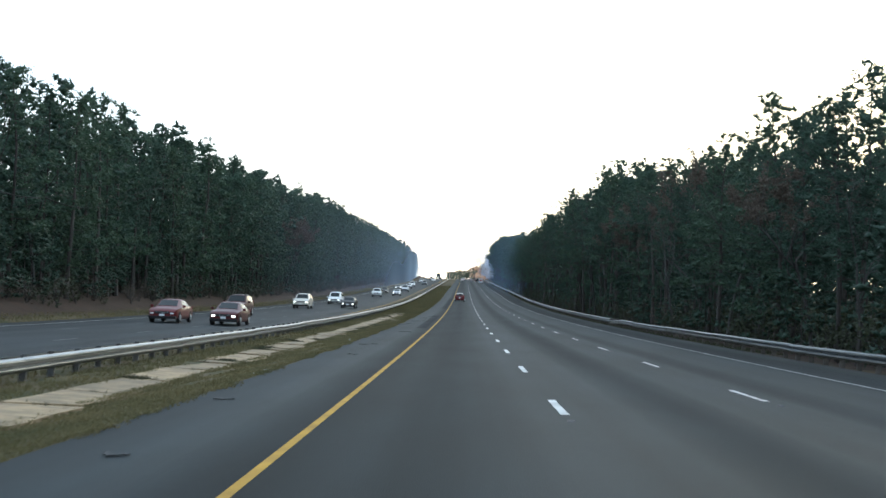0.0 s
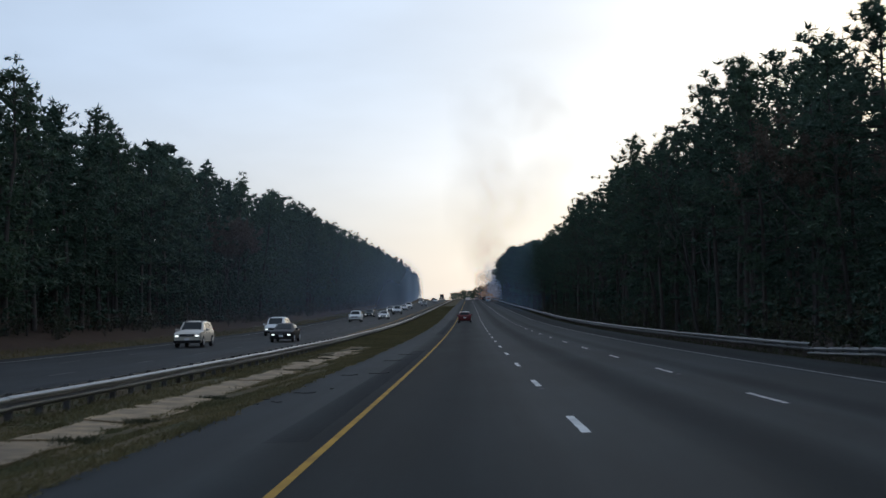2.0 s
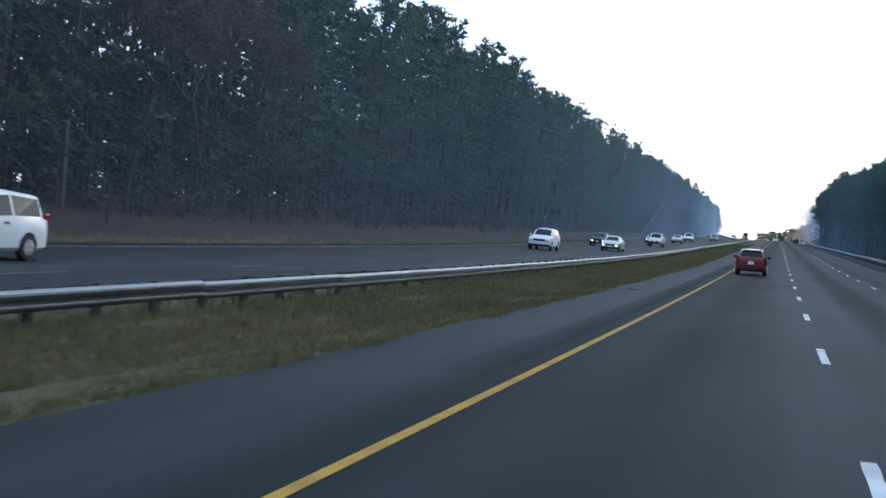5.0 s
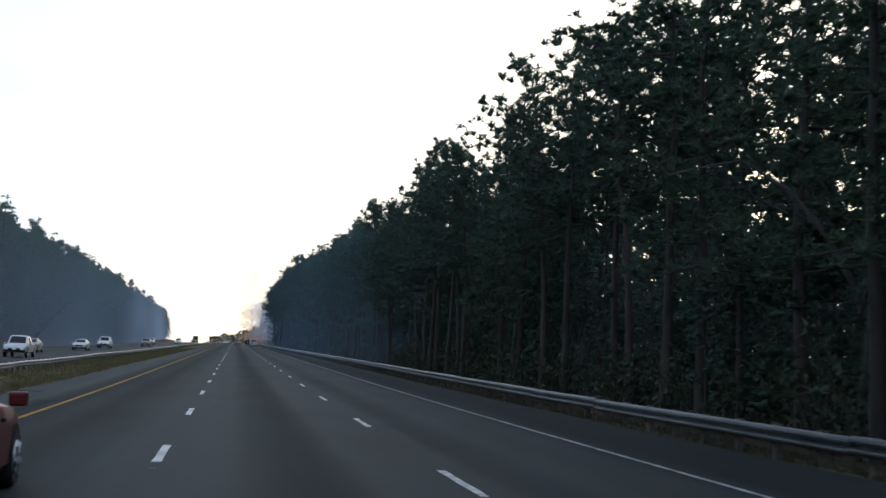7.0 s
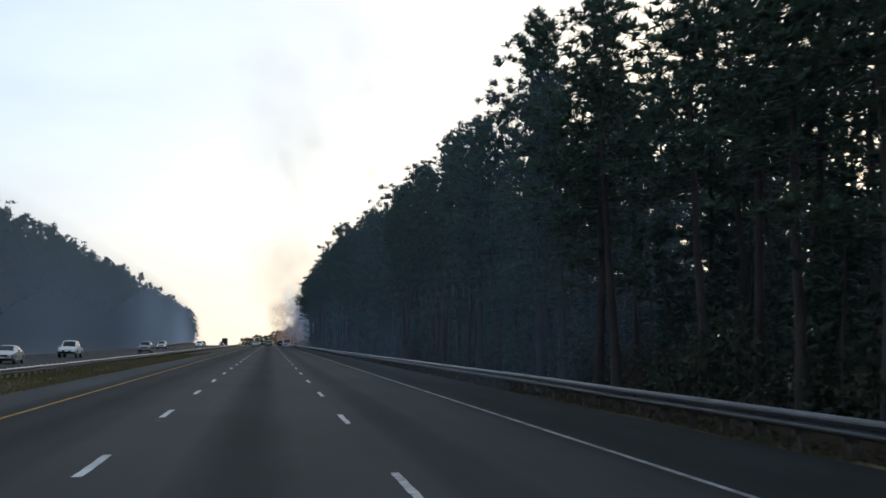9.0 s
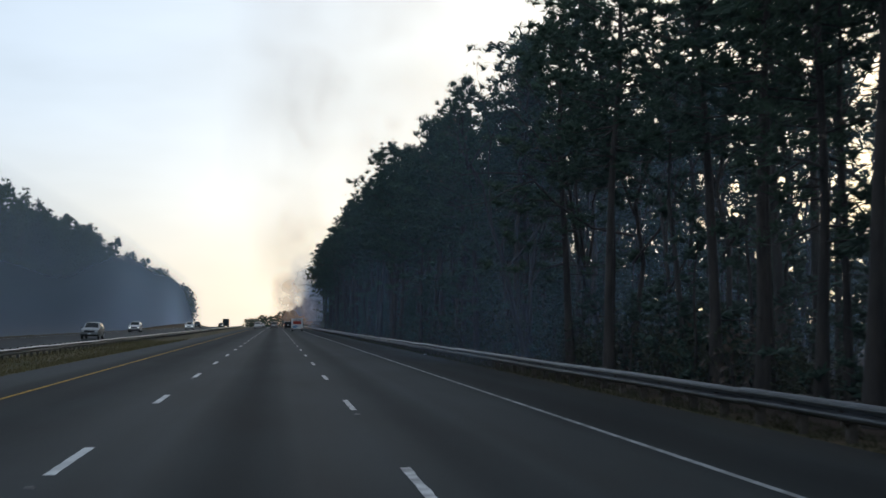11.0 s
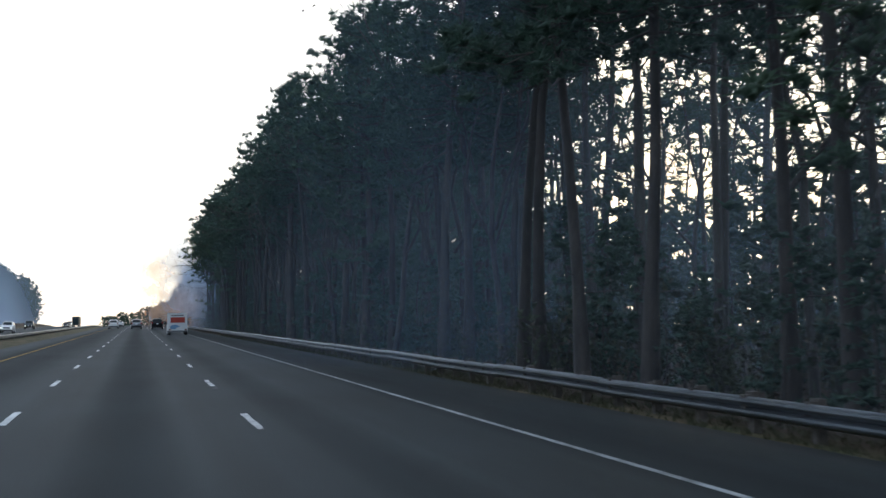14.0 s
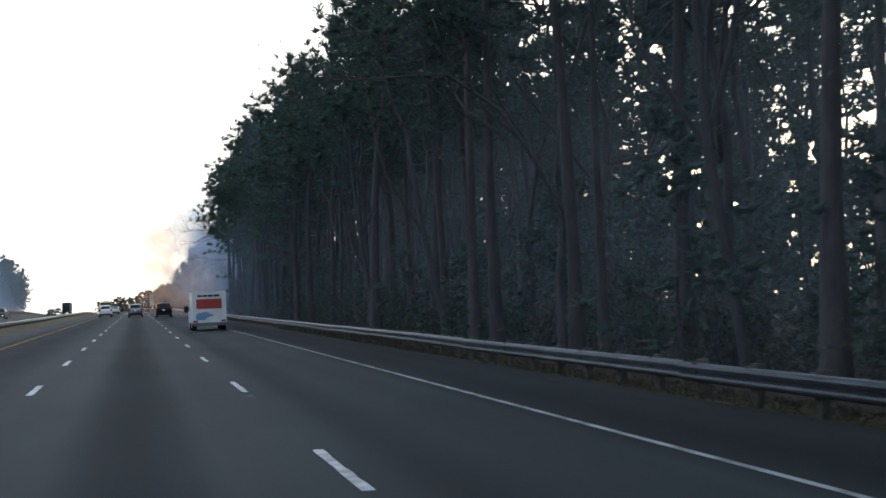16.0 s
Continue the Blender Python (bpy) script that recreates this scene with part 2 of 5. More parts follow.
# darker copy of GRASS: the right verge's shade put into colour; also the slab weeds
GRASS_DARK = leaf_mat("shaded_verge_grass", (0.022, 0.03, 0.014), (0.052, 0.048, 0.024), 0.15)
RUBBER = mat("tyre_rubber", (0.022, 0.022, 0.023), 0.85, vary=0.2, scale=8, fine=40)
BLACK = mat("black_plastic", (0.014, 0.014, 0.016), 0.7, spec=0.2, vary=0.15, scale=6, fine=40)
TAR = mat("road_tar", (0.026, 0.027, 0.029), 0.95, spec=0.1, vary=0.2, scale=6, fine=40)
ALLOY = mat("alloy_rim", (0.45, 0.46, 0.47), 0.35, 0.8, vary=0.1, scale=6, fine=30)
CHROME = mat("chrome_trim", (0.6, 0.61, 0.62), 0.15, 1.0, vary=0.03)


def ground_mat():
    m = mat("ground_cover", (0.042, 0.044, 0.021), 0.95, spec=0.1, vary=0.3, scale=0.6, fine=9, bump=0.8, second=(0.1, 0.074, 0.045))
    t = m.node_tree
    b = t.nodes["Principled BSDF"]
    src = b.inputs["Base Color"].links[0].from_socket
    geo = t.nodes.new("ShaderNodeNewGeometry")
    sep = t.nodes.new("ShaderNodeSeparateXYZ")
    t.links.new(geo.outputs["Position"], sep.inputs[0])
    n = t.nodes.new("ShaderNodeTexNoise")
    n.inputs["Scale"].default_value, n.inputs["Detail"].default_value = 0.7, 5
    t.links.new(geo.outputs["Position"], n.inputs["Vector"])
    litter = t.nodes.new("ShaderNodeMix")
    litter.data_type = "RGBA"
    litter.inputs["A"].default_value, litter.inputs["B"].default_value = (0.052, 0.03, 0.021, 1), (0.02, 0.017, 0.014, 1)
    t.links.new(n.outputs[0], litter.inputs["Factor"])
    # leaf litter lies under the trees, past either verge
    edge = t.nodes.new("ShaderNodeMath")
    edge.operation = "MULTIPLY_ADD"
    edge.inputs[1].default_value, edge.inputs[2].default_value = 2.4, -1.2
    t.links.new(n.outputs[0], edge.inputs[0])
    off = t.nodes.new("ShaderNodeMath")
    off.operation = "ADD"
    off.inputs[1].default_value = 4.4
    t.links.new(sep.outputs["X"], off.inputs[0])
    ab = t.nodes.new("ShaderNodeMath")
    ab.operation = "ABSOLUTE"
    t.links.new(off.outputs[0], ab.inputs[0])
    su = t.nodes.new("ShaderNodeMath")
    su.operation = "ADD"
    t.links.new(ab.outputs[0], su.inputs[0])
    t.links.new(edge.outputs[0], su.inputs[1])
    mr = t.nodes.new("ShaderNodeMapRange")
    mr.inputs["From Min"].default_value, mr.inputs["From Max"].default_value = 19.0, 20.4
    t.links.new(su.outputs[0], mr.inputs["Value"])
    mix = t.nodes.new("ShaderNodeMix")
    mix.data_type = "RGBA"
    t.links.new(mr.outputs[0], mix.inputs["Factor"])
    t.links.new(src, mix.inputs["A"])
    t.links.new(litter.outputs["Result"], mix.inputs["B"])
    t.links.new(mix.outputs["Result"], b.inputs["Base Color"])
    return m


GROUND = ground_mat()
PAINTS = {}


def paint(name, color, metal=0.3, rough=0.4):
    if name not in PAINTS:
        m = mat(name, color, rough, metal, spec=0.25 if max(color) > 0.05 else 0.1, vary=0.06, scale=1.5, fine=20)
        m.node_tree.nodes["Principled BSDF"].inputs["Coat Weight"].default_value = 0.12 if max(color) > 0.05 else 0.02
        m.node_tree.nodes["Principled BSDF"].inputs["Coat Roughness"].default_value = 0.12
        PAINTS[name] = m
    return PAINTS[name]


def glass_mat():
    m = bpy.data.materials.new("car_glass")
    m.use_nodes = True
    b = m.node_tree.nodes["Principled BSDF"]
    b.inputs["Base Color"].default_value = (0.018, 0.022, 0.024, 1)
    b.inputs["Roughness"].default_value = 0.06
    b.inputs["Specular IOR Level"].default_value = 0.12
    return m


GLASS = glass_mat()


def lamp_mat(name, color, glow):
    m = bpy.data.materials.new(name)
    m.use_nodes = True
    b = m.node_tree.nodes["Principled BSDF"]
    b.inputs["Base Color"].default_value = (*color, 1)
    b.inputs["Roughness"].default_value = 0.2
    if glow:
        b.inputs["Emission Color"].default_value = (*color, 1)
        b.inputs["Emission Strength"].default_value = glow
    return m


TAIL = lamp_mat("tail_lamp_red", (0.17, 0.008, 0.008), 0.0)
TAIL_ON = lamp_mat("tail_lamp_lit", (0.9, 0.04, 0.03), 1.2)
HEAD = lamp_mat("head_lamp_off", (0.55, 0.56, 0.58), 0.0)
HEAD_ON = lamp_mat("head_lamp_lit", (1.0, 0.97, 0.9), 2.6)


# ---- mesh helpers ----
def mesh_of(name, verts, faces, material, smooth=False):
    me = bpy.data.meshes.new(name)
    verts = np.asarray(verts, float)
    if isinstance(faces, np.ndarray):
        k = faces.shape[1]
        me.vertices.add(len(verts))
        me.vertices.foreach_set("co", verts.ravel())
        me.loops.add(faces.size)
        me.loops.foreach_set("vertex_index", faces.ravel().astype(np.int32))
        me.polygons.add(len(faces))
        me.polygons.foreach_set("loop_start", np.arange(0, faces.size, k, dtype=np.int32))
        me.update(calc_edges=True)
    else:
        me.from_pydata([tuple(v) for v in verts], [], faces)
        me.update()
    me.materials.append(material)
    if smooth:
        me.polygons.foreach_set("use_smooth", [True] * len(me.polygons))
    return me


def bm_mesh(name, bm, material, smooth=False):
    me = bpy.data.meshes.new(name)
    bmesh.ops.recalc_face_normals(bm, faces=bm.faces[:])
    bm.to_mesh(me)
    bm.free()
    me.materials.append(material)
    if smooth:
        me.polygons.foreach_set("use_smooth", [True] * len(me.polygons))
        me.set_sharp_from_angle(angle=radians(38))
    return me


def part(name, data, parent, label="", at=None):
    """Links a mesh as one object under a thing or a part."""
    ob = new(name, data)
    ob.parent = parent
    if at is not None:
        ob.matrix_basis = at
    return tagged(ob, label)


def thing(name, label, category, at=None, group="", kind=""):
    ob = new(name)
    ob.empty_display_size = 0.3
    if at is not None:
        ob.matrix_basis = at
    return tagged(ob, label, category, group, kind)


def box_bm(bm, x0, x1, y0, y1, z0, z1, bevel=0.0):
    r = bmesh.ops.create_cube(bm, size=1.0)
    for v in r["verts"]:
        v.co = Vector((x0 if v.co.x < 0 else x1, y0 if v.co.y < 0 else y1, z0 if v.co.z < 0 else z1))
    if bevel:
        es = list({e for v in r["verts"] for e in v.link_edges})
        bmesh.ops.bevel(bm, geom=es, offset=bevel, segments=2, profile=0.6, affect="EDGES")


def box(name, x0, x1, y0, y1, z0, z1, material, bevel=0.01):
    bm = bmesh.new()
    box_bm(bm, x0, x1, y0, y1, z0, z1, bevel)
    return bm_mesh(name, bm, material)


def strip(name, xs, y0, y1, step, lift, material, skirt=0.0):
    """A band along the road over the cross-section, from y0 to y1; with a skirt it has thickness."""
    ys = np.arange(y0, y1 + step * 0.5, step)
    xs = np.asarray(xs, float)
    cols = list(xs)
    zsec = section(xs) + lift
    if skirt:
        cols = [xs[0]] + cols + [xs[-1]]
        zsec = np.r_[zsec[0] - skirt, zsec, zsec[-1] - skirt]
    n = len(cols)
    X = np.tile(cols, len(ys))
    Y = np.repeat(ys, n)
    X = X - np.clip(Y - 1045, 0, None) ** 2 / 700          # past the crest the road bends away to the left
    Z = np.repeat(road_z(ys), n) + np.tile(zsec, len(ys))
    i = np.arange((len(ys) - 1) * n).reshape(-1, n)[:, :-1].ravel()
    F = np.stack([i, i + 1, i + n + 1, i + n], 1)
    return mesh_of(name, np.stack([X, Y, Z], 1), F, material)


def on_road(x, y, yaw=0.0, lift=0.0):
    """A pose that stands on the road surface at (x, y), pitched with the grade."""
    slope = float(section(x + 0.4) - section(x - 0.4)) / 0.8
    g = grade(y)
    up = Vector((-slope, -g, 1)).normalized()
    a = radians(yaw)
    ahead = Vector((-math.sin(a), math.cos(a), 0))
    ahead = (ahead - up * ahead.dot(up)).normalized()
    right = ahead.cross(up)
    m = Matrix((right, ahead, up)).transposed().to_4x4()
    m.translation = (x, y, surface(x, y) + lift)
    return m


# ---- ground and roads ----
def build_ground():
    xs = np.array([-1200, -700, -400, -250, -150, -100, -75, -60, -50, -42, -36, -32, -29.5, -28, -26.5, -25.3, -24.2, -23.3, -22.7, -22.5, -16, -9.4, -8.9, -8.6,
                   -8.1, -7.6, -7.0, -6.5, -5.9, -5.2, -4.6, -4.0, -3.4, -2.9, -2.6, 0, 10.7, 13.9, 14.3, 14.6, 15, 15.5, 16.2, 17, 18.5, 20, 22, 25, 29, 34, 42, 60, 90, 150, 250, 400, 700, 1200])
    ys = np.r_[np.arange(-200, 1100, 4.0), np.arange(1100, 4200, 60.0)]
    rng = np.random.default_rng(3)
    X, Y = np.meshgrid(xs, ys)
    Z = np.tile(section(xs), (len(ys), 1)) + road_z(Y)
    paved = ((X > -2.65) & (X < 13.95)) | ((X > -22.6) & (X < -9.35))
    rough = np.where(paved, 0, np.clip(np.minimum(np.abs(X + 2.6), np.minimum(np.abs(X - 13.9), np.minimum(np.abs(X + 22.6), np.abs(X + 9.35)))), 0, 1))
    Z = Z + rng.normal(0, 0.035, X.shape) * rough + np.where(paved, -0.14, 0.0)
    far = np.clip((np.abs(X) - 60) / 300, 0, 1)
    Z = Z - far * 2.0
    n = len(xs)
    i = np.arange((len(ys) - 1) * n).reshape(-1, n)[:, :-1].ravel()
    F = np.stack([i, i + 1, i + n + 1, i + n], 1)
    ob = new("ground", mesh_of("ground", np.stack([X.ravel(), Y.ravel(), Z.ravel()], 1), F, GROUND, True))
    return tagged(ob, "grassy median and leaf-littered forest floor beside the highway", "ground", kind="structure")


build_ground()
DASH = 12.192
ROAD = tagged(new("road", strip("road", [-2.6, -1.3, 0, 3.6, 7.4, 10.7, 12.3, 13.9], -200, 1500, 4, 0, ASPHALT, 0.2)),
              "three worn grey asphalt highway lanes with paved shoulders", "road", kind="structure")
ROAD_OPP = tagged(new("road_opposite", strip("road_opposite", [-22.5, -19.2, -16, -12.6, -9.4], -200, 1500, 4, 0, ASPHALT_OLD, 0.2)),
                  "worn grey asphalt carriageway for oncoming traffic", "road", kind="structure")
part("yellow_edge_line", strip("yellow_edge_line", [-0.01, 0.105], -60, 1300, 4, 0.006, YELLOW), ROAD, "faded yellow edge line")
part("white_edge_line", strip("white_edge_line", [10.635, 10.73], -60, 1300, 4, 0.006, EDGE_LINE), ROAD, "worn white edge line")
part("white_edge_line", strip("white_edge_line", [-20.6, -20.47], -60, 1300, 4, 0.006, WORN_LINE), ROAD_OPP, "worn white edge line")
part("yellow_edge_line", strip("yellow_edge_line", [-10.1, -9.96], -60, 1300, 4, 0.006, YELLOW), ROAD_OPP, "faded yellow edge line")


def dash_mesh(name, material, width, seed):
    """A painted dash with a ragged, worn outline."""
    rng = np.random.default_rng(seed)
    n = 9
    ys = np.linspace(-1.525, 1.525, n)
    left = -width / 2 + rng.uniform(0, 0.018, n)
    right = width / 2 - rng.uniform(0, 0.018, n)
    V = [(x, y, 0.006) for x, y in zip(left, ys)] + [(x, y, 0.006) for x, y in zip(right, ys)]
    return mesh_of(name, V, [(i, i + n, i + n + 1, i + 1) for i in range(n - 1)], material)


def marker_mesh():
    bm = bmesh.new()
    box_bm(bm, -0.055, 0.055, -0.055, 0.055, 0.0, 0.02)
    for v in bm.verts:
        if v.co.z > 0.01:
            v.co.x *= 0.75
            v.co.y *= 0.6
    return bm_mesh("pavement_marker", bm, FAINT_LINE)


def worn_y(k):
    """The second line of dashes was painted apart from the first, and creeps along it."""
    y = k * DASH
    return y + float(np.interp(y, [0, 140, 215, 280, 400, 530], [3.0, 5.0, 7.6, 8.5, 9.3, 9.8]))


dashes = [dash_mesh("lane_dash", WHITE_LINE, 0.15, s) for s in (1, 2, 3)]
worn = [dash_mesh("lane_dash_worn", WORN_LINE, 0.13, s) for s in (4, 5, 6)]
faint = dash_mesh("lane_dash_faint", FAINT_LINE, 0.13, 7)
marker = marker_mesh()
for k in range(-4, 90):
    part("lane_dash", dashes[k % 3], ROAD, at=on_road(3.61, k * DASH))
    part("lane_dash", worn[k % 3], ROAD, at=on_road(7.44, worn_y(k)))
    if k % 2 == 0 and k < 60:
        part("pavement_marker", marker, ROAD, at=on_road(3.61, k * DASH - 2.6))
        part("pavement_marker", marker, ROAD, at=on_road(7.44, worn_y(k) - 2.6))
    for x in (-13.4, -17.0):
        part("lane_dash", faint, ROAD_OPP, at=on_road(x, k * DASH + 4))


def rumble():
    """Milled rumble strips: short rounded grooves across the shoulder, built as dark shallow ridged patches."""
    V, F = [], []
    for y in np.r_[np.arange(84, 132, 0.3), np.arange(176, 262, 0.3)]:
        b = len(V)
        z = road_z(np.array([y - 0.075, y, y + 0.075]))
        for yy, zz, l in zip((y - 0.075, y, y + 0.075), z, (0.001, 0.0085, 0.001)):
            V += [(-0.95, yy, zz + float(section(-0.95)) + l), (-0.3, yy, zz + float(section(-0.3)) + l)]
        F += [(b, b + 1, b + 3, b + 2), (b + 2, b + 3, b + 5, b + 4)]
    return mesh_of("rumble_strip", V, F, ASPHALT)


tagged(part("rumble_strip", rumble(), ROAD, "ribbed rumble strip"), kind="stuff")


def tar_lines():
    """Sealed cracks and paving joints along the lanes, thin and dark."""
    rng = np.random.default_rng(8)
    V, F = [], []
    for x0, y0, y1 in ((3.42, 120, 150), (3.4, 268, 300), (-0.45, 60, 120)):
        ys = np.arange(y0, y1, 1.5)
        xs = x0 + np.cumsum(rng.normal(0, 0.01, len(ys)))
        xs = x0 + (xs - x0) * 0.5
        w = rng.uniform(0.003, 0.009, len(ys))
        z = road_z(ys) + section(xs) + 0.004
        b = len(V)
        for x, y, zz, ww in zip(xs, ys, z, w):
            V += [(x - ww, y, zz), (x + ww, y, zz)]
        F += [(b + 2 * i, b + 2 * i + 1, b + 2 * i + 3, b + 2 * i + 2) for i in range(len(ys) - 1)]
    return mesh_of("tar_seam", V, F, TAR)


tagged(part("tar_seam", tar_lines(), ROAD, "dark sealed paving joints"), kind="stuff")


# ---- guardrails ----
W_PROFILE = [(0.0, 0.0), (0.015, 0.014), (0.078, 0.046), (0.085, 0.08), (0.078, 0.114), (0.008, 0.152), (0.008, 0.173), (0.078, 0.211), (0.085, 0.245), (0.078, 0.279), (0.015, 0.311), (0.0, 0.325)]


def w_beam(name, length, material, side=1):
    """A steel W-beam: the corrugated profile with its sheet thickness, run along y, its face towards side * x."""
    pr = W_PROFILE + [(d - 0.007, z) for d, z in reversed(W_PROFILE)]
    n = len(pr)
    V = [(side * d, y, z) for y in (0.0, length) for d, z in pr]
    F = [(i, (i + 1) % n, n + (i + 1) % n, n + i) for i in range(n)] + [tuple(range(n))[::-1], tuple(range(n, 2 * n))]
    return mesh_of(name, V, F, material)


def post_mesh(name, w, d, height, material):
    bm = bmesh.new()
    box_bm(bm, -w / 2, w / 2, -d / 2, d / 2, -0.25, height, 0.008)
    return bm_mesh(name, bm, material)


def i_post(name, material, height):
    bm = bmesh.new()
    box_bm(bm, -0.075, -0.063, -0.05, 0.05, -0.25, height)
    box_bm(bm, 0.063, 0.075, -0.05, 0.05, -0.25, height)
    box_bm(bm, -0.063, 0.063, -0.004, 0.004, -0.25, height)
    return bm_mesh(name, bm, material)


PANEL = 7.62


def panel_pose(x, y, z_up, lean=0.0, dip=0.0):
    z0, z1 = surface(x, y) + z_up, surface(x, y + PANEL) + z_up + dip
    m = pose(x, y, z0, math.degrees(math.atan2(z1 - z0, PANEL)), lean, 0)
    return m


def rail_lift(x, y):
    """Height of the beam's lower edge: the rails have settled here and there."""
    return float(np.interp(y, [0, 240, 290, 330, 400, 450, 520], [0.30, 0.30, 0.345, 0.345, 0.29, 0.25, 0.27])) if x > 0 else 0.225


def guardrail(name, label, x, y_near, y_far, sides, posts, wood):
    rail = thing(name, label, "guardrail", kind="structure")
    rng = np.random.default_rng(int(abs(x) * 10))
    beams = {s: w_beam("rail_beam", PANEL + 0.06, STEEL_SHADED if wood else STEEL, s) for s in sides}
    blk = box("offset_block", -0.07, 0.07, -0.075, 0.075, 0.0, 0.33, POST_WOOD if wood else STEEL_DARK, 0.008)
    pm = post_mesh("post", 0.15, 0.18, 0.66, POST_WOOD) if wood else i_post("post", STEEL_DARK, 0.6)
    for k in range(int(-21 / PANEL), int(y_far / PANEL)):
        y = k * PANEL
        lean = rng.normal(0, 0.5)
        dip = rng.normal(0, 0.012)
        if x > 0 and 100 < y < 108:      # struck by a vehicle once
            lean, dip = 9.0, -0.16
        for s in sides:
            part("rail_beam", beams[s], rail, at=panel_pose(x + s * 0.16, y, rail_lift(x, y) + rng.normal(0, 0.008), lean if s == sides[0] else -lean, dip))
    for k in range(posts):
        y = y_near + k * 1.905
        m = pose(x, y, surface(x, y), rng.normal(0, 0.8), rng.normal(0, 1.5), rng.normal(0, 3))
        p = part("post", pm, rail, at=m)
        if wood:
            part("offset_block", blk, p, at=pose(-0.11, 0, 0.29))
    # posts farther along the road
    V, F = [], []
    for y in np.arange(y_near + posts * 1.905, y_far, 1.905):
        b = len(V)
        z = surface(x, y)
        for dx, dy in ((-0.07, -0.07), (0.07, -0.07), (0.07, 0.07), (-0.07, 0.07)):
            V += [(x + dx, y + dy, z - 0.2), (x + dx, y + dy, z + 0.6)]
        F += [(b, b + 2, b + 3, b + 1), (b + 2, b + 4, b + 5, b + 3), (b + 4, b + 6, b + 7, b + 5), (b + 6, b, b + 1, b + 7), (b + 1, b + 3, b + 5, b + 7)]
    tagged(part("far_posts", mesh_of("far_posts", V, F, POST_WOOD if wood else STEEL_DARK), rail), kind="stuff")
    return rail


guardrail("guardrail", "double-sided galvanised steel guardrail along the grassy median", -7.5, 10.0, 1045, (1, -1), 250, False)
guardrail("guardrail", "galvanised steel guardrail on wooden posts along the shoulder", 15.0, 30.0, 1045, (-1,), 280, True)


# ---- broken concrete lining of the median ditch ----
WEEDS = []


def ditch_lining():
    rng = np.random.default_rng(21)
    lining = thing("ditch_lining", "cracked tan concrete slabs lining the median ditch", "concrete slab", kind="structure")
    y, gap, turn = 4.0, 0.0, 0.0
    while y < 150:
        ln = rng.uniform(0.9, 1.5) if rng.random() < 0.18 else rng.uniform(2.6, 4.8)
        x0, x1 = -5.92 + rng.normal(0, 0.06), -4.66 + rng.normal(0, 0.08)
        nxt = rng.uniform(-0.3, 0.3)
        corners = [(x0, y + turn), (x1, y - turn), (x1 + rng.normal(0, 0.06), y + ln - nxt), (x0, y + ln + nxt)]
        turn = nxt
        pts = []
        for k in range(4):
            (ax, ay), (bx, by) = corners[k], corners[(k + 1) % 4]
            pts.append((ax, ay))
            for s in np.linspace(0, 1, 6)[1:-1]:
                q = rng.normal(0, 0.035)
                pts.append((ax + (bx - ax) * s + (q if k % 2 else 0), ay + (by - ay) * s + (0 if k % 2 else q)))
        cx, cy = 0.5 * (x0 + x1), y + ln / 2
        tilt, sink = rng.normal(0, 0.008, 2), rng.uniform(0.03, 0.05)
        bm = bmesh.new()
        vs = [bm.verts.new((px - cx, py - cy, surface(px, py) - surface(cx, cy) + tilt[0] * (px - cx) + tilt[1] * (py - cy))) for px, py in pts]
        f = bm.faces.new(vs)
        r = bmesh.ops.extrude_face_region(bm, geom=[f])
        for v in r["geom"]:
            if isinstance(v, bmesh.types.BMVert):
                v.co.z -= 0.2
        part("slab", bm_mesh("slab", bm, CONCRETE), lining, at=pose(cx, cy, surface(cx, cy) + sink))
        gap = (rng.uniform(0.015, 0.05) if rng.random() < 0.5 else rng.uniform(0.12, 0.34))
        WEEDS.append((y + ln + gap / 2, gap))
        y += ln + gap
    return lining


ditch_lining()


# ---- plants ----
def unit(a):
    return a / (np.linalg.norm(a, axis=-1, keepdims=True) + 1e-9)


def blades(rng, centres, dirs, count, length, width, spread):
    """count narrow pointed leaves at each centre, fanned out about its direction, as separate triangles."""
    c = np.repeat(centres, count, 0)
    d = unit(np.repeat(dirs, count, 0) + rng.normal(0, spread, c.shape))
    ln = length * rng.uniform(0.6, 1.3, (len(c), 1))
    side = unit(np.cross(d, rng.normal(0, 1, c.shape))) * width * rng.uniform(0.7, 1.3, (len(c), 1))
    V = np.stack([c - side * 0.5, c + side * 0.5 , c + d * ln], 1).reshape(-1, 3)
    return V, np.arange(len(V)).reshape(-1, 3)


def tube(points, radii, sides):
    """A tapered tube along a few points, as triangles."""
    P, R = np.asarray(points, float), np.asarray(radii, float)
    d = unit(np.gradient(P, axis=0))
    ref = np.where(np.abs(d[:, 2:3]) > 0.9, np.array([[1.0, 0, 0]]), np.array([[0, 0, 1.0]]))
    u = unit(np.cross(d, ref))
    w = np.cross(d, u)
    a = np.linspace(0, 2 * np.pi, sides, endpoint=False)
    V = (P[:, None] + R[:, None, None] * (u[:, None] * np.cos(a)[None, :, None] + w[:, None] * np.sin(a)[None, :, None])).reshape(-1, 3)
    F = []
    for i in range(len(P) - 1):
        for j in range(sides):
            p, q = i * sides + j, i * sides + (j + 1) % sides
            F += [(p, q, q + sides), (p, q + sides, p + sides)]
    return V, np.array(F)


def join(bits):
    V, F, n = [], [], 0
    for v, f in bits:
        V.append(v)
        F.append(f + n)
        n += len(v)
    return np.concatenate(V), np.concatenate(F)


OCT_V = [(1, 0, 0), (0, 1, 0), (-1, 0, 0), (0, -1, 0), (0, 0, 1), (0, 0, -1)]
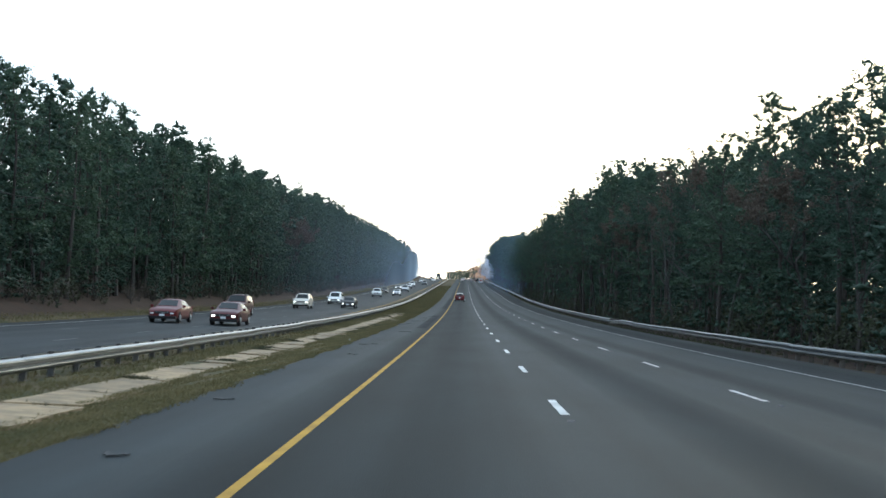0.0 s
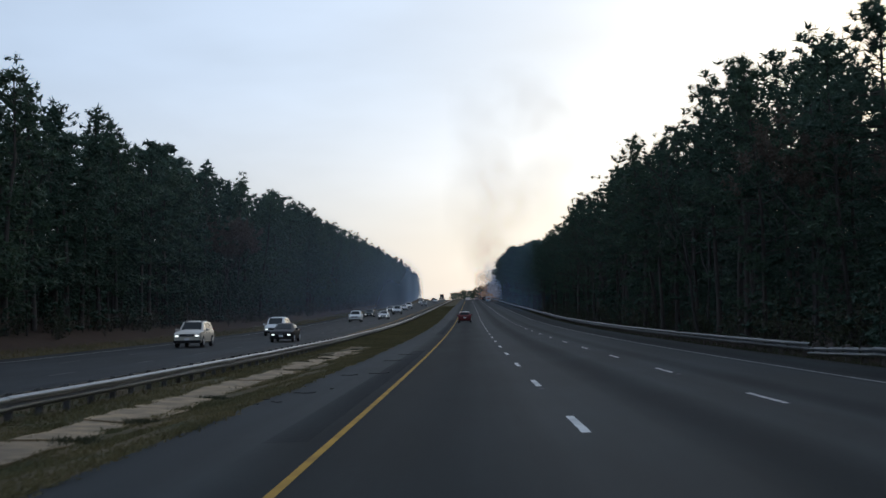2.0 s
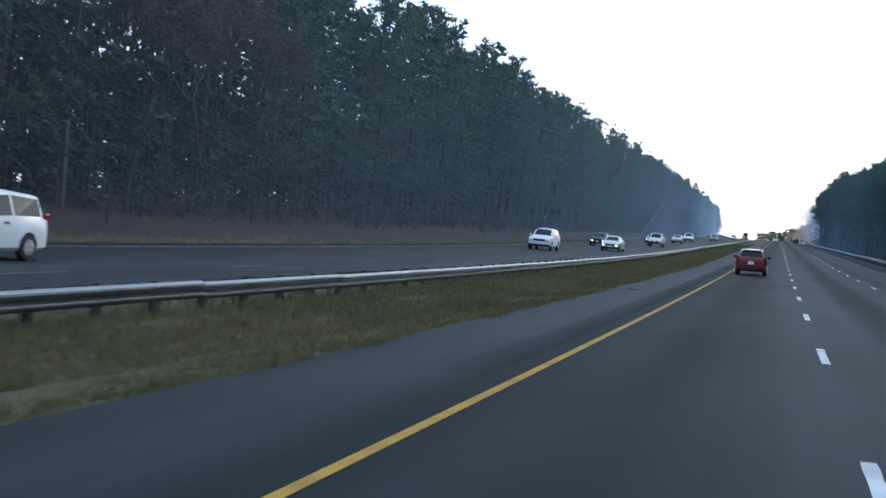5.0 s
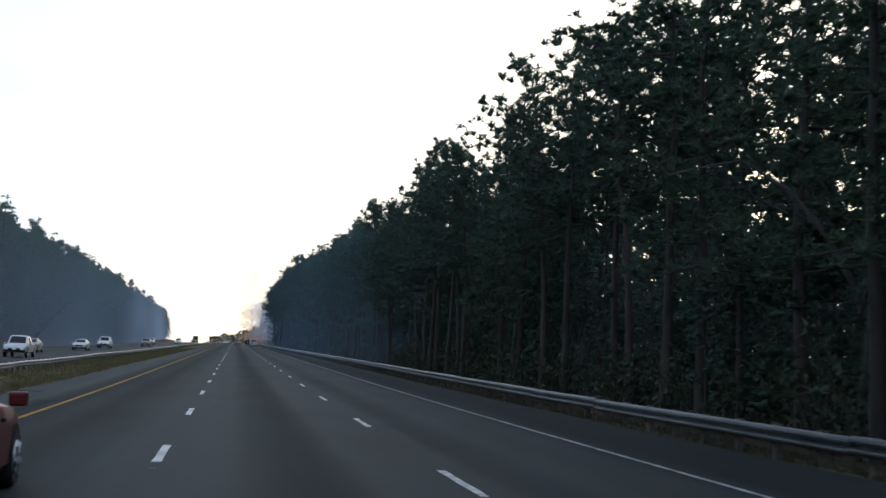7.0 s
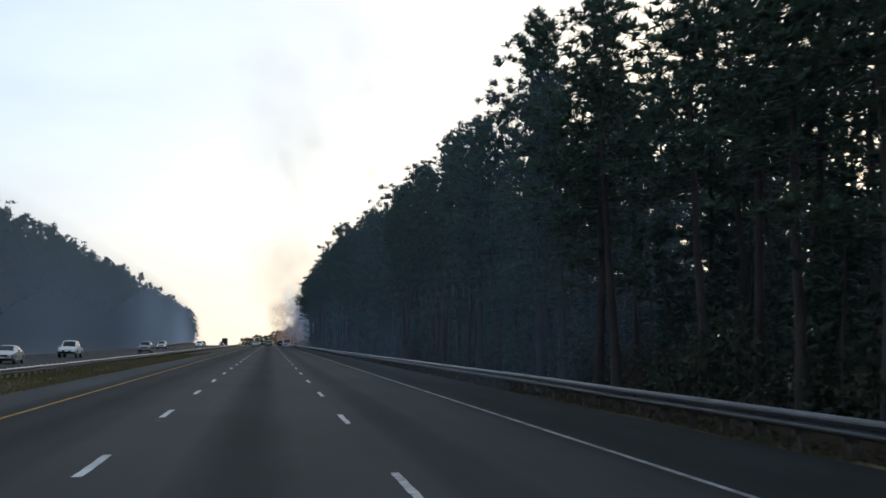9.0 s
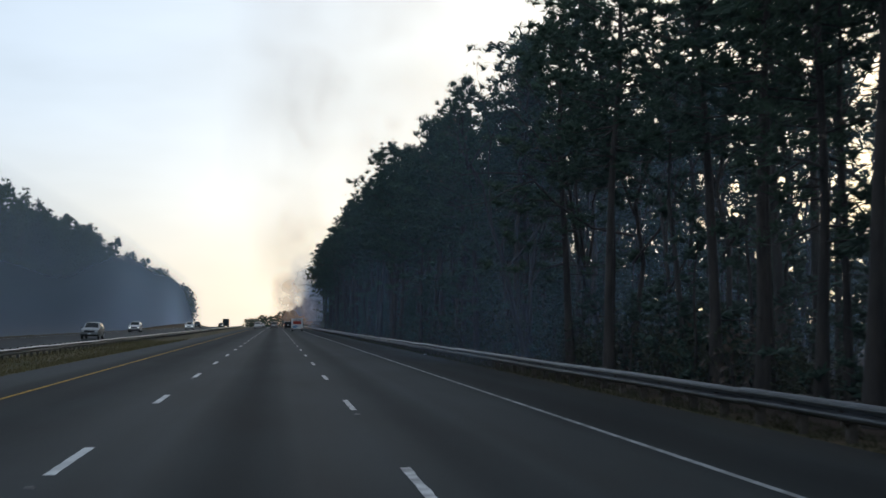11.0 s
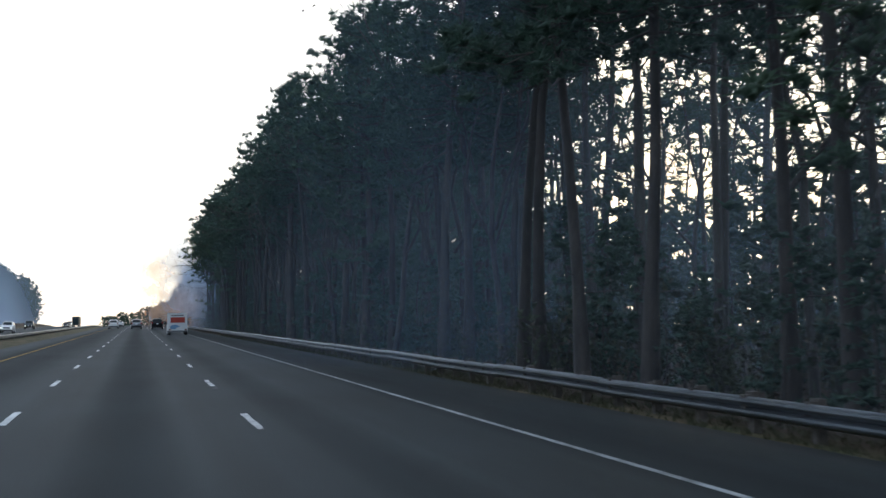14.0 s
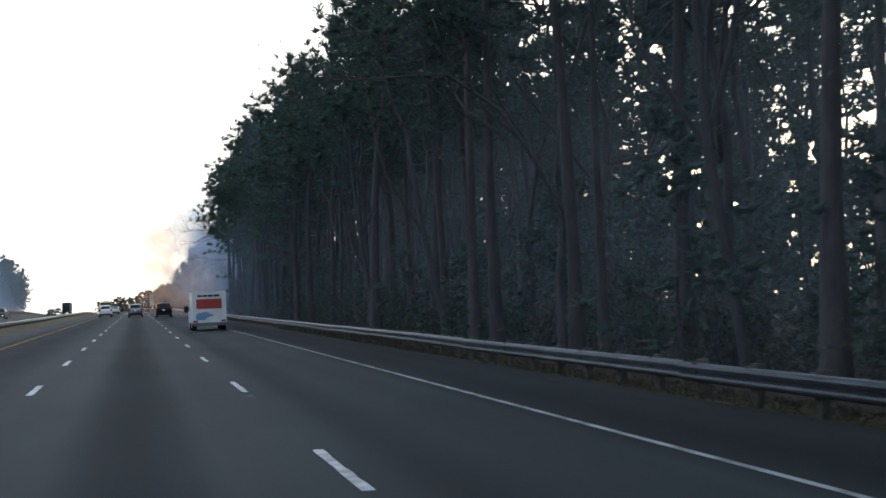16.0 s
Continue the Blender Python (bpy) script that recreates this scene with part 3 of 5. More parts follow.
OCT_F = [(0, 1, 4), (1, 2, 4), (2, 3, 4), (3, 0, 4), (1, 0, 5), (2, 1, 5), (3, 2, 5), (0, 3, 5)]


def needle_tufts(rng, centres, radii, spikes, width, middle):
    """Tufts of pine needles: pointed needle bundles fanning out from the twig all round, round a small ragged middle."""
    cv, cf = np.array(OCT_V, float), np.array(OCT_F)
    n, m = len(centres), len(cv)
    R = np.asarray(radii)[:, None, None]
    lumps = cv[None] * middle * rng.uniform(0.6, 1.3, (n, m, 1)) + rng.normal(0, 0.06, (n, m, 3))
    core = (centres[:, None] + lumps * R * np.array([1, 1, 0.75])).reshape(-1, 3)
    faces = (cf[None] + np.arange(n)[:, None, None] * m).reshape(-1, 3)
    d = unit(rng.normal(0, 1, (n, spikes, 3)) + np.array([0, 0, 0.3]))
    flat = d * np.array([1, 1, 0.8])
    side = unit(np.cross(d, rng.normal(0, 1, d.shape))) * width * rng.uniform(0.6, 1.3, (n, spikes, 1))
    base = centres[:, None] + flat * R * rng.uniform(0.05, 0.45, (n, spikes, 1)) + rng.normal(0, 0.1, d.shape) * R
    tip = centres[:, None] + flat * R * rng.uniform(0.8, 1.12, (n, spikes, 1)) + np.array([0, 0, 0.04])
    spike = np.stack([base - side, base + side, tip], 2).reshape(-1, 3)
    return join([(core, faces), (spike, np.arange(len(spike)).reshape(-1, 3))])


def pine_shape(seed, h, crown_from, limbs, gap, size, spikes, width, reach=0.17, sides=7, stubs=10, every=1, middle=0.3):
    """A tall pine: swaying trunk, bare below, irregular crown of needle tufts carried on rising limbs and their side shoots."""
    rng = np.random.default_rng(seed)
    zs = np.linspace(0, h * 0.97, 7)
    sway = np.cumsum(rng.normal(0, 0.012 * h, (7, 2)), 0) * (zs / h)[:, None]
    trunk = np.c_[sway, zs]
    r0 = 0.0095 * h * rng.uniform(0.9, 1.25)
    rad = r0 * (1 - 0.82 * zs / h)
    rad[0] *= 1.35
    bits = [tube(trunk, rad, sides)]
    at = lambda z: np.array([np.interp(z, zs, trunk[:, 0]), np.interp(z, zs, trunk[:, 1]), z])
    C, R = [], []
    lobes = rng.uniform(0, 2 * math.pi, 3)
    for i in range(limbs):
        s = (i + rng.uniform(0, 1)) / limbs
        z = h * (crown_from + (0.975 - crown_from) * s)
        az = rng.uniform(0, 2 * math.pi)
        lobe = 0.85 + 0.25 * math.sin(2 * az + lobes[0] + 3 * s) + 0.12 * math.sin(5 * s * math.pi + lobes[1])
        lim = reach * h * (0.5 + 0.5 * math.sin(math.pi * min(1, s * 0.72 + 0.22))) * (1 - 0.8 * s ** 3.5) * rng.uniform(0.65, 1.12) * lobe + 0.3
        rise = -0.12 + 0.95 * s + rng.normal(0, 0.12)
        d = np.array([math.cos(az) * math.cos(rise), math.sin(az) * math.cos(rise), math.sin(rise)])
        across = np.array([-math.sin(az), math.cos(az), 0.0])
        p0 = at(z)
        tip = p0 + d * lim + np.array([0, 0, 0.12 * lim])
        mid = p0 + d * lim * 0.55 - np.array([0, 0, 0.04 * lim])
        if every and i % every == 0:
            bits.append(tube([p0, mid, tip], [0.028 + 0.008 * lim, 0.02, 0.008], 3))
        n = max(2, int(0.75 * lim / gap + 0.5))
        t = np.linspace(0.3, 1.0, n)[:, None] + rng.normal(0, 0.03, (n, 1))
        main = p0 + (tip - p0) * t + np.array([0, 0, 0.1]) - np.array([0, 0, 1.0]) * 0.16 * lim * t * (1 - t)
        shoot = rng.choice([-1.0, 1.0], (n, 1)) * rng.uniform(0.45, 0.95, (n, 1)) * (0.3 + 0.22 * lim)
        aside = main + across * shoot + d * np.abs(shoot) * 0.5 + rng.normal(0, 0.12, (n, 3))
        C += [main + rng.normal(0, 0.1, (n, 3)), aside[rng.random(n) < 0.75]]
        R += [size * rng.uniform(0.75, 1.25, n) * (0.8 + 0.25 * t[:, 0])]
        R += [size * rng.uniform(0.6, 1.05, len(C[-1]))]
    for i in range(stubs):
        z = h * rng.uniform(0.12, crown_from + 0.1)
        az = rng.uniform(0, 2 * math.pi)
        ln = rng.uniform(0.4, 1.9)
        p0 = at(z)
        bits.append(tube([p0, p0 + np.array([math.cos(az) * ln, math.sin(az) * ln, rng.uniform(-0.35, 0.3)])], [0.025, 0.008], 3))
    return join(bits), needle_tufts(rng, np.concatenate(C), np.concatenate(R), spikes, width, middle)


def hardwood_shape(seed, h, leaves, sides=6, twigs=4):
    """A leafless broad tree: forking trunk and limbs down to twigs, a few dead leaves left on."""
    rng = np.random.default_rng(seed)
    bits, tips = [], []

    def grow(p, d, ln, r, level):
        n = 3
        pts = [p]
        for _ in range(n):
            d = unit(d + rng.normal(0, 0.10 if level == 0 else 0.2, 3) + np.array([0, 0, 0.06]))
            pts.append(pts[-1] + d * ln / n)
        bits.append(tube(pts, np.linspace(r, r * (0.62 if level < 3 else 0.3), n + 1), sides if level == 0 else (4 if level == 1 else 3)))
        if level >= twigs:
            tips.append((pts[-1], d))
            return
        kids = 4 if level == 0 else rng.integers(2, 4)
        for k in range(kids):
            f = rng.uniform(0.55, 1.0) if level else rng.uniform(0.5, 1.0)
            q = pts[0] + (pts[-1] - pts[0]) * f if k else pts[-1]
            nd = unit(d + rng.normal(0, 0.48, 3) + np.array([0, 0, 0.12]))
            grow(q, nd, ln * rng.uniform(0.5, 0.72), r * rng.uniform(0.42, 0.6), level + 1)

    grow(np.zeros(3), np.array([0, 0, 1.0]), h * 0.46, 0.0085 * h, 0)
    c = np.array([t for t, _ in tips])
    d = np.array([t for _, t in tips])
    k = rng.choice(len(c), leaves)
    return join(bits), blades(rng, c[k] - d[k] * rng.uniform(0, 1.2, (leaves, 1)) + rng.normal(0, 0.13, (leaves, 3)), d[k], 3, 0.14, 0.09, 0.9)


def shrub_shape(seed, h, leaves, leaf_len=0.16, leaf_w=0.09):
    rng = np.random.default_rng(seed)
    bits, C = [], []
    for i in range(7):
        az, out = rng.uniform(0, 6.28), rng.uniform(0.1, 0.5) * h
        tip = np.array([math.cos(az) * out, math.sin(az) * out, h * rng.uniform(0.55, 1.0)])
        bits.append(tube([np.zeros(3), tip * np.array([0.5, 0.5, 0.55]), tip], [0.03, 0.018, 0.006], 3))
        t = rng.uniform(0.25, 1.05, leaves // 7)[:, None]
        C.append(tip * t + rng.normal(0, 0.16 * h, (leaves // 7, 3)))
    c = np.concatenate(C)
    c[:, 2] = np.abs(c[:, 2])
    return join(bits), blades(rng, c, np.tile([0, 0, 0.4], (len(c), 1)), 3, leaf_len, leaf_w, 0.9)


def tree_thing(name, label, shape, bark, leaf):
    (tv, tf), (cv, cf) = shape
    t = thing(name, label, "tree")
    part("trunk", mesh_of("trunk", tv, tf, bark, True), t)
    part("crown", mesh_of("crown", cv, cf, leaf), t)
    return t


def left_edge(y):
    return float(np.interp(y, [0, 600, 1000, 1100], [-27.0, -28.0, -36.0, -40.0]))


RIGHT_H = ([0, 50, 68, 85, 110, 150, 230, 255, 268, 285, 303, 313, 322, 350, 390, 440, 500, 600, 720, 900, 1200], [10.6, 11.3, 13.0, 13.9, 13.9, 16.9, 17.2, 16.9, 16.0, 14.6, 15.3, 15.3, 14.6, 14.8, 15.9, 17.6, 19.6, 20.4, 20.2, 18.5, 18])
LEFT_H = ([0, 90, 120, 170, 240, 400, 600, 750, 1000], [14.9, 16.0, 16.9, 17.1, 18.8, 18.5, 17.4, 17.2, 17.2])

# front rows: every tree a thing of its own
PINES = [pine_shape(100 + i, 18.0, cf, 56, 0.72, 0.5, 31, 0.032, rc, 7, 10, 1, 0.38) for i, (cf, rc) in enumerate(((0.45, 0.19), (0.26, 0.2), (0.55, 0.185), (0.14, 0.2)))]
BARES = [hardwood_shape(140 + i, 17.0, 90) for i in range(3)]
BUSHY = [hardwood_shape(150 + i, 13.0, 3200) for i in range(2)]
WIDE = [pine_shape(120 + i, 18.0, cf, 56, 0.95, 0.64, 14, 0.07, rc, 6, 4, 3, 0.34) for i, (cf, rc) in enumerate(((0.22, 0.19), (0.1, 0.21), (0.34, 0.18), (0.16, 0.2)))]
originals = []
for i, s in enumerate(PINES):
    originals.append(tree_thing("pine_tree", ("tall pine with dark green needle crown at the forest edge", "full-crowned dark pine at the forest edge",
                                              "slender pine with bare trunk and high crown", "pine branched almost to the ground at the forest edge")[i], s, BARK, NEEDLES if i % 2 else NEEDLES_DARK))
for s in BARES:
    originals.append(tree_thing("bare_tree", "leafless grey hardwood tree with thin forking branches", s, BARK_GREY, BROWN_LEAF))
for s in BUSHY:
    originals.append(tree_thing("bare_tree", "small tree holding dry brown leaves among the pines", s, BARK_GREY, BROWN_LEAF))
for i, s in enumerate(WIDE):
    originals.append(tree_thing("pine_tree", "tall dense pine with needles down its trunk across the highway", s, BARK, NEEDLES if i % 2 else NEEDLES_DARK))
placed = set()


def plant(kind, x, y, h, rng):
    base = (18.0, 18.0, 18.0, 18.0, 17.0, 17.0, 17.0, 13.0, 13.0, 18.0, 18.0, 18.0, 18.0)[kind]
    s = h / base
    m = pose(x, y, surface(x, y) - 0.1, rng.normal(0, 1.6), rng.normal(0, 1.6), rng.uniform(0, 360)) @ Matrix.Diagonal((s * rng.uniform(0.9, 1.15), s * rng.uniform(0.9, 1.15), s, 1))
    if kind in placed:
        ob = copy_thing(originals[kind], m)
    else:
        ob = originals[kind]
        placed.add(kind)
    ob.matrix_basis = m
    tagged(ob, group="roadside pines" if kind < 4 or kind > 8 else "roadside bare trees")


rng = np.random.default_rng(77)
y = 44.0
while y < 668:
    h = float(np.interp(y, *RIGHT_H)) * rng.uniform(0.91, 1.05)
    bare = 0.3 if y < 120 else (0.1 if y < 400 else 0.15)
    kind = int(rng.integers(4, 7)) if rng.random() < bare else int(rng.choice([0, 1, 2, 3], p=[0.3, 0.12, 0.53, 0.05] if y > 430 else [0.5, 0.33, 0.12, 0.05] if y > 238 else [0.3, 0.3, 0.15, 0.25]))
    if kind > 3:
        h *= 0.86
    if y < 130 and rng.random() < 0.5:
        kind, h = int(rng.integers(7, 9)), h * 0.85
    plant(kind, 17.7 + rng.uniform(-0.6, 1.6), y, h, rng)
    y += rng.uniform(3.1, 4.8) if y > 236 else rng.uniform(3.4, 5.6)
y = 76.0
while y < 620:
    h = float(np.interp(y, *LEFT_H)) * rng.uniform(0.88, 1.06)
    kind = int(rng.integers(4, 7)) if rng.random() < 0.06 else int(rng.choice([9, 10, 11, 12]))
    if 215 < y < 235:
        kind, h = 7, 14.0
    plant(kind, left_edge(y) + rng.uniform(-2.4, -0.4), y, h, rng)
    y += rng.uniform(3.4, 5.4)

# deeper rows and the far woods
LIGHT = [pine_shape(200 + i, 18.0, cf, 27, 1.75, 0.85, 7, 0.115, rc, 4, 2, 0, 0.42) for i, (cf, rc) in enumerate(((0.3, 0.19), (0.16, 0.21), (0.4, 0.18), (0.22, 0.18)))]
FAR = [pine_shape(230 + i, 18.0, cf, 22, 2.6, 1.05, 6, 0.13, rc, 3, 0, 0, 0.45) for i, (cf, rc) in enumerate(((0.2, 0.19), (0.12, 0.21), (0.3, 0.18)))]
FINE = [pine_shape(260 + i, 18.0, cf, 40, 1.05, 0.62, 16, 0.058, rc, 5, 8, 3) for i, (cf, rc) in enumerate(((0.55, 0.18), (0.62, 0.17), (0.48, 0.19)))]
MID = [pine_shape(280 + i, 18.0, cf, 46, 1.05, 0.64, 16, 0.058, rc, 5, 4, 3) for i, (cf, rc) in enumerate(((0.3, 0.19), (0.2, 0.2), (0.38, 0.19)))]
FINE_YOUNG = [pine_shape(270 + i, 8.0, 0.06, 20, 1.2, 0.54, 9, 0.085, 0.26, 4, 0, 0, 0.4) for i in range(3)]
YOUNG = [pine_shape(220 + i, 8.0, 0.06, 14, 1.5, 0.72, 7, 0.1, 0.26, 3, 0, 0, 0.45) for i in range(3)]
LIGHT_BARE = [hardwood_shape(240 + i, 17.0, 60, 5, 4) for i in range(3)]


def woods(name, label, spots, seed, fine=False, tall=None):
    """One joined stand of trees: their trunks and their foliage."""
    rng = np.random.default_rng(seed)
    tb, cb, bb = [], [], []
    for x, y, h, bare in spots:
        young = h < 10.5
        (tv, tf), (cv, cf) = (FINE_YOUNG if fine else YOUNG)[rng.integers(3)] if young else (LIGHT_BARE[rng.integers(3)] if bare else tall[rng.integers(len(tall))] if tall else FINE[rng.integers(3)] if fine else LIGHT[rng.integers(4)])
        bare = bare and not young
        a, s = rng.uniform(0, 6.28), h / (8.0 if young else 17.0 if bare else 18.0)
        w = s * rng.uniform(0.9, 1.2)
        R = np.array([[math.cos(a) * w, math.sin(a) * w, 0], [-math.sin(a) * w, math.cos(a) * w, 0], [0, 0, s]])
        o = np.array([x, y, surface(x, y) - 0.15])
        tb.append((tv @ R + o, tf))
        (bb if bare else cb).append((cv @ R + o, cf))
    stand = thing(name, label, "forest", kind="stuff")
    tagged(part("trunks", mesh_of("trunks", *join(tb), BARK, True), stand), kind="stuff")
    if cb:
        tagged(part("foliage", mesh_of("foliage", *join(cb), NEEDLES_DARK), stand), kind="stuff")
    if bb:
        tagged(part("dry_leaves", mesh_of("dry_leaves", *join(bb), BROWN_LEAF), stand), kind="stuff")
    return stand


def rows(xs, y0, y1, gap, heights, lift, bare, seed, edge=None, vary=(0.82, 1.1)):
    rng = np.random.default_rng(seed)
    out = []
    for k, x in enumerate(xs):
        y = y0 + rng.uniform(0, gap)
        while y < y1:
            e = edge(y) if edge else 0.0
            out.append((e + x + rng.uniform(-1.5, 1.5), y, float(np.interp(y, *heights)) * lift[k] * rng.uniform(*vary), rng.random() < bare))
            y += gap * rng.uniform(0.7, 1.3)
    return out


woods("pine_forest", "deep stand of dark pines behind the roadside trees", rows((-4, -8.5), 66, 620, 4.2, LEFT_H, (1.0, 1.02), 0.06, 31, left_edge), 41)
woods("pine_forest", "depth of the dark pine stand across the highway", rows((-14, -21), 66, 620, 5.4, LEFT_H, (1.04, 1.06), 0, 35, left_edge), 74, False, FAR)
woods("pine_forest", "far stand of dark pines along the upgrade", rows((-1.8, -5, -9), 620, 1045, 5.4, LEFT_H, (0.97, 1.0, 1.02), 0, 32, left_edge), 42, False, FAR)
woods("pine_forest", "thick stand of pines and bare trees behind the guardrail", rows((20.8, 24.8, 30), 36, 150, 4.6, RIGHT_H, (1.0, 1.04, 1.05), 0.12, 33), 43, False, MID)
woods("pine_forest", "thick stand of pines behind the guardrail", rows((36, 43), 36, 150, 5.0, RIGHT_H, (1.0, 1.0), 0.1, 61) + rows((20.8, 24.8, 30, 36, 43), 150, 238, 5.0, RIGHT_H, (1.0, 1.04, 1.05, 1.0, 1.0), 0.1, 62), 63)
woods("pine_forest", "close stand of tall pines behind the guardrail", rows((20.8, 24.5, 29), 236, 366, 4.3, RIGHT_H, (1.0, 1.04, 1.06), 0.08, 39), 48, True, [MID[0], FINE[0], MID[2], FINE[2]])
woods("pine_forest", "open stand of tall pines and bare trees behind the guardrail", rows((21, 25.5, 31), 366, 668, 4.4, RIGHT_H, (1.0, 1.04, 1.06), 0.3, 64), 65, True)
woods("pine_forest", "dim depth of the pine stand behind the guardrail", rows((36, 43), 238, 405, 5.2, RIGHT_H, (1.0, 1.0), 0.1, 58), 59, False, [LIGHT[0], LIGHT[2], LIGHT[3]])
woods("pine_forest", "thin depth of the pine stand behind the guardrail", rows((37, 44), 405, 668, 7.0, RIGHT_H, (1.0, 1.0), 0.3, 71), 72, True)
woods("pine_forest", "dense stand of pines behind the smoke", rows((37, 43), 560, 690, 4.5, RIGHT_H, (1.0, 1.0), 0.0, 40), 49)
woods("pine_forest", "distant tree line on the far upgrade", rows((22, 27, 33), 668, 1110, 5.0, RIGHT_H, (0.86, 0.92, 0.96), 0.0, 36), 44, False, FAR)
CLUMP = [pine_shape(236 + i, 18.0, 0.05, 22, 2.0, 1.3, 7, 0.18, 0.25, 3, 0, 0, 0.45) for i in range(3)]
woods("pine_forest", "distant tree line beyond the crest", [(float(x) + 0.7 * k, 1190 + 20 * k + 8 * math.sin(3 * x), float(np.interp(x, [-14, -5, 3, 10, 20, 80], [11.0, 12.5, 13.2, 15, 19, 20])) * (0.96 + 0.16 * math.sin(x * 1.7 + k) ** 2), False)
                                                             for k in (0, 1) for x in np.arange(-14, 60, 1.6)], 79, False, CLUMP)


woods("pine_forest", "pines along the road already passed", rows((20, 24, 29, 36), -90, 40, 5.0, RIGHT_H, (1.0, 1.0, 1.0, 1.0), 0.1, 67) + rows((-1, -5, -10, -16), -90, 64, 5.0, LEFT_H, (1.0, 1.0, 1.0, 1.0), 0.05, 68, left_edge), 69, False, FAR)


FLAT = ([0, 1200], [7.0, 7.0])
woods("young_pines", "thicket of young pines under the roadside trees", rows((19.2, 22.6, 27), 40, 238, 3.6, FLAT, (0.75, 0.95, 1.15), 0, 37, None, (0.55, 1.25)), 45)
woods("young_pines", "low thicket of young pines under the tall trees", rows((19.2, 22.4), 238, 668, 3.4, FLAT, (0.6, 0.85), 0, 47, None, (0.45, 1.5)), 50, True)
woods("young_pines", "thicket of young pines deep under the tall trees", rows((26, 31), 238, 410, 3.6, FLAT, (0.86, 1.0), 0, 51, None, (0.6, 1.19)) + rows((27, 33, 40), 410, 668, 3.2, FLAT, (0.95, 1.1, 1.2), 0, 56, None, (0.75, 1.2)), 52)
HIGH = ([0, 1200], [9.6, 9.6])
woods("young_pines", "close thicket of young pines behind the guardrail", rows((21, 25, 29), 236, 345, 2.9, FLAT, (0.72, 0.9, 1.0), 0, 81, None, (0.7, 1.15)), 82)
woods("young_pines", "thicket closing the depth of the roadside wood", rows((49, 57), 255, 780, 3.8, HIGH, (0.9, 1.0), 0, 75, None, (0.75, 1.06)), 76)
woods("young_pines", "thicket closing the depth of the wood across the highway", rows((-15, -20, -27, -34), 66, 360, 3.2, HIGH, (0.9, 0.95, 1.0, 1.0), 0, 77, left_edge, (0.8, 1.06)), 78)
woods("young_pines", "thicket of young pines under the forest edge", rows((-0.8, -4.0, -9), 70, 700, 3.4, FLAT, (0.75, 1.05, 1.25), 0, 38, left_edge), 46)


def brush():
    rng = np.random.default_rng(55)
    kinds = [shrub_shape(300 + i, 2.4, 77, 0.2, 0.12) for i in range(4)]
    dry = [shrub_shape(310 + i, 2.0, 60) for i in range(2)]
    groups = {"undergrowth": ([], [], SHRUB_LEAF, "dark evergreen undergrowth along the forest edge"), "dry_brush": ([], [], BROWN_LEAF, "dry brown brush along the forest edge")}
    spots = [(rng.uniform(17.3, 22.5), y) for y in np.arange(40, 690, 0.75)] + [(left_edge(y) + rng.uniform(-4.0, 1.6), y) for y in np.arange(70, 760, 0.75)]
    for x, y in spots:
        d = rng.random() < (0.1 if x > 0 else 0.5)
        (tv, tf), (cv, cf) = (dry[rng.integers(2)] if d else kinds[rng.integers(4)])
        a, s = rng.uniform(0, 6.28), rng.uniform(0.45, 1.25) * (1.0 if x > 0 else 0.8)
        R = np.array([[math.cos(a), math.sin(a), 0], [-math.sin(a), math.cos(a), 0], [0, 0, 1]]) * s
        o = np.array([x, y, surface(x, y) - 0.05])
        g = groups["dry_brush" if d else "undergrowth"]
        g[0].append((tv @ R + o, tf))
        g[1].append((cv @ R + o, cf))
    for name, (tb, cb, leaf, label) in groups.items():
        b = thing(name, label, "shrubs", kind="stuff")
        tagged(part("stems", mesh_of("stems", *join(tb), BARK_GREY), b), kind="stuff")
        tagged(part("leaves", mesh_of("leaves", *join(cb), leaf), b), kind="stuff")


brush()


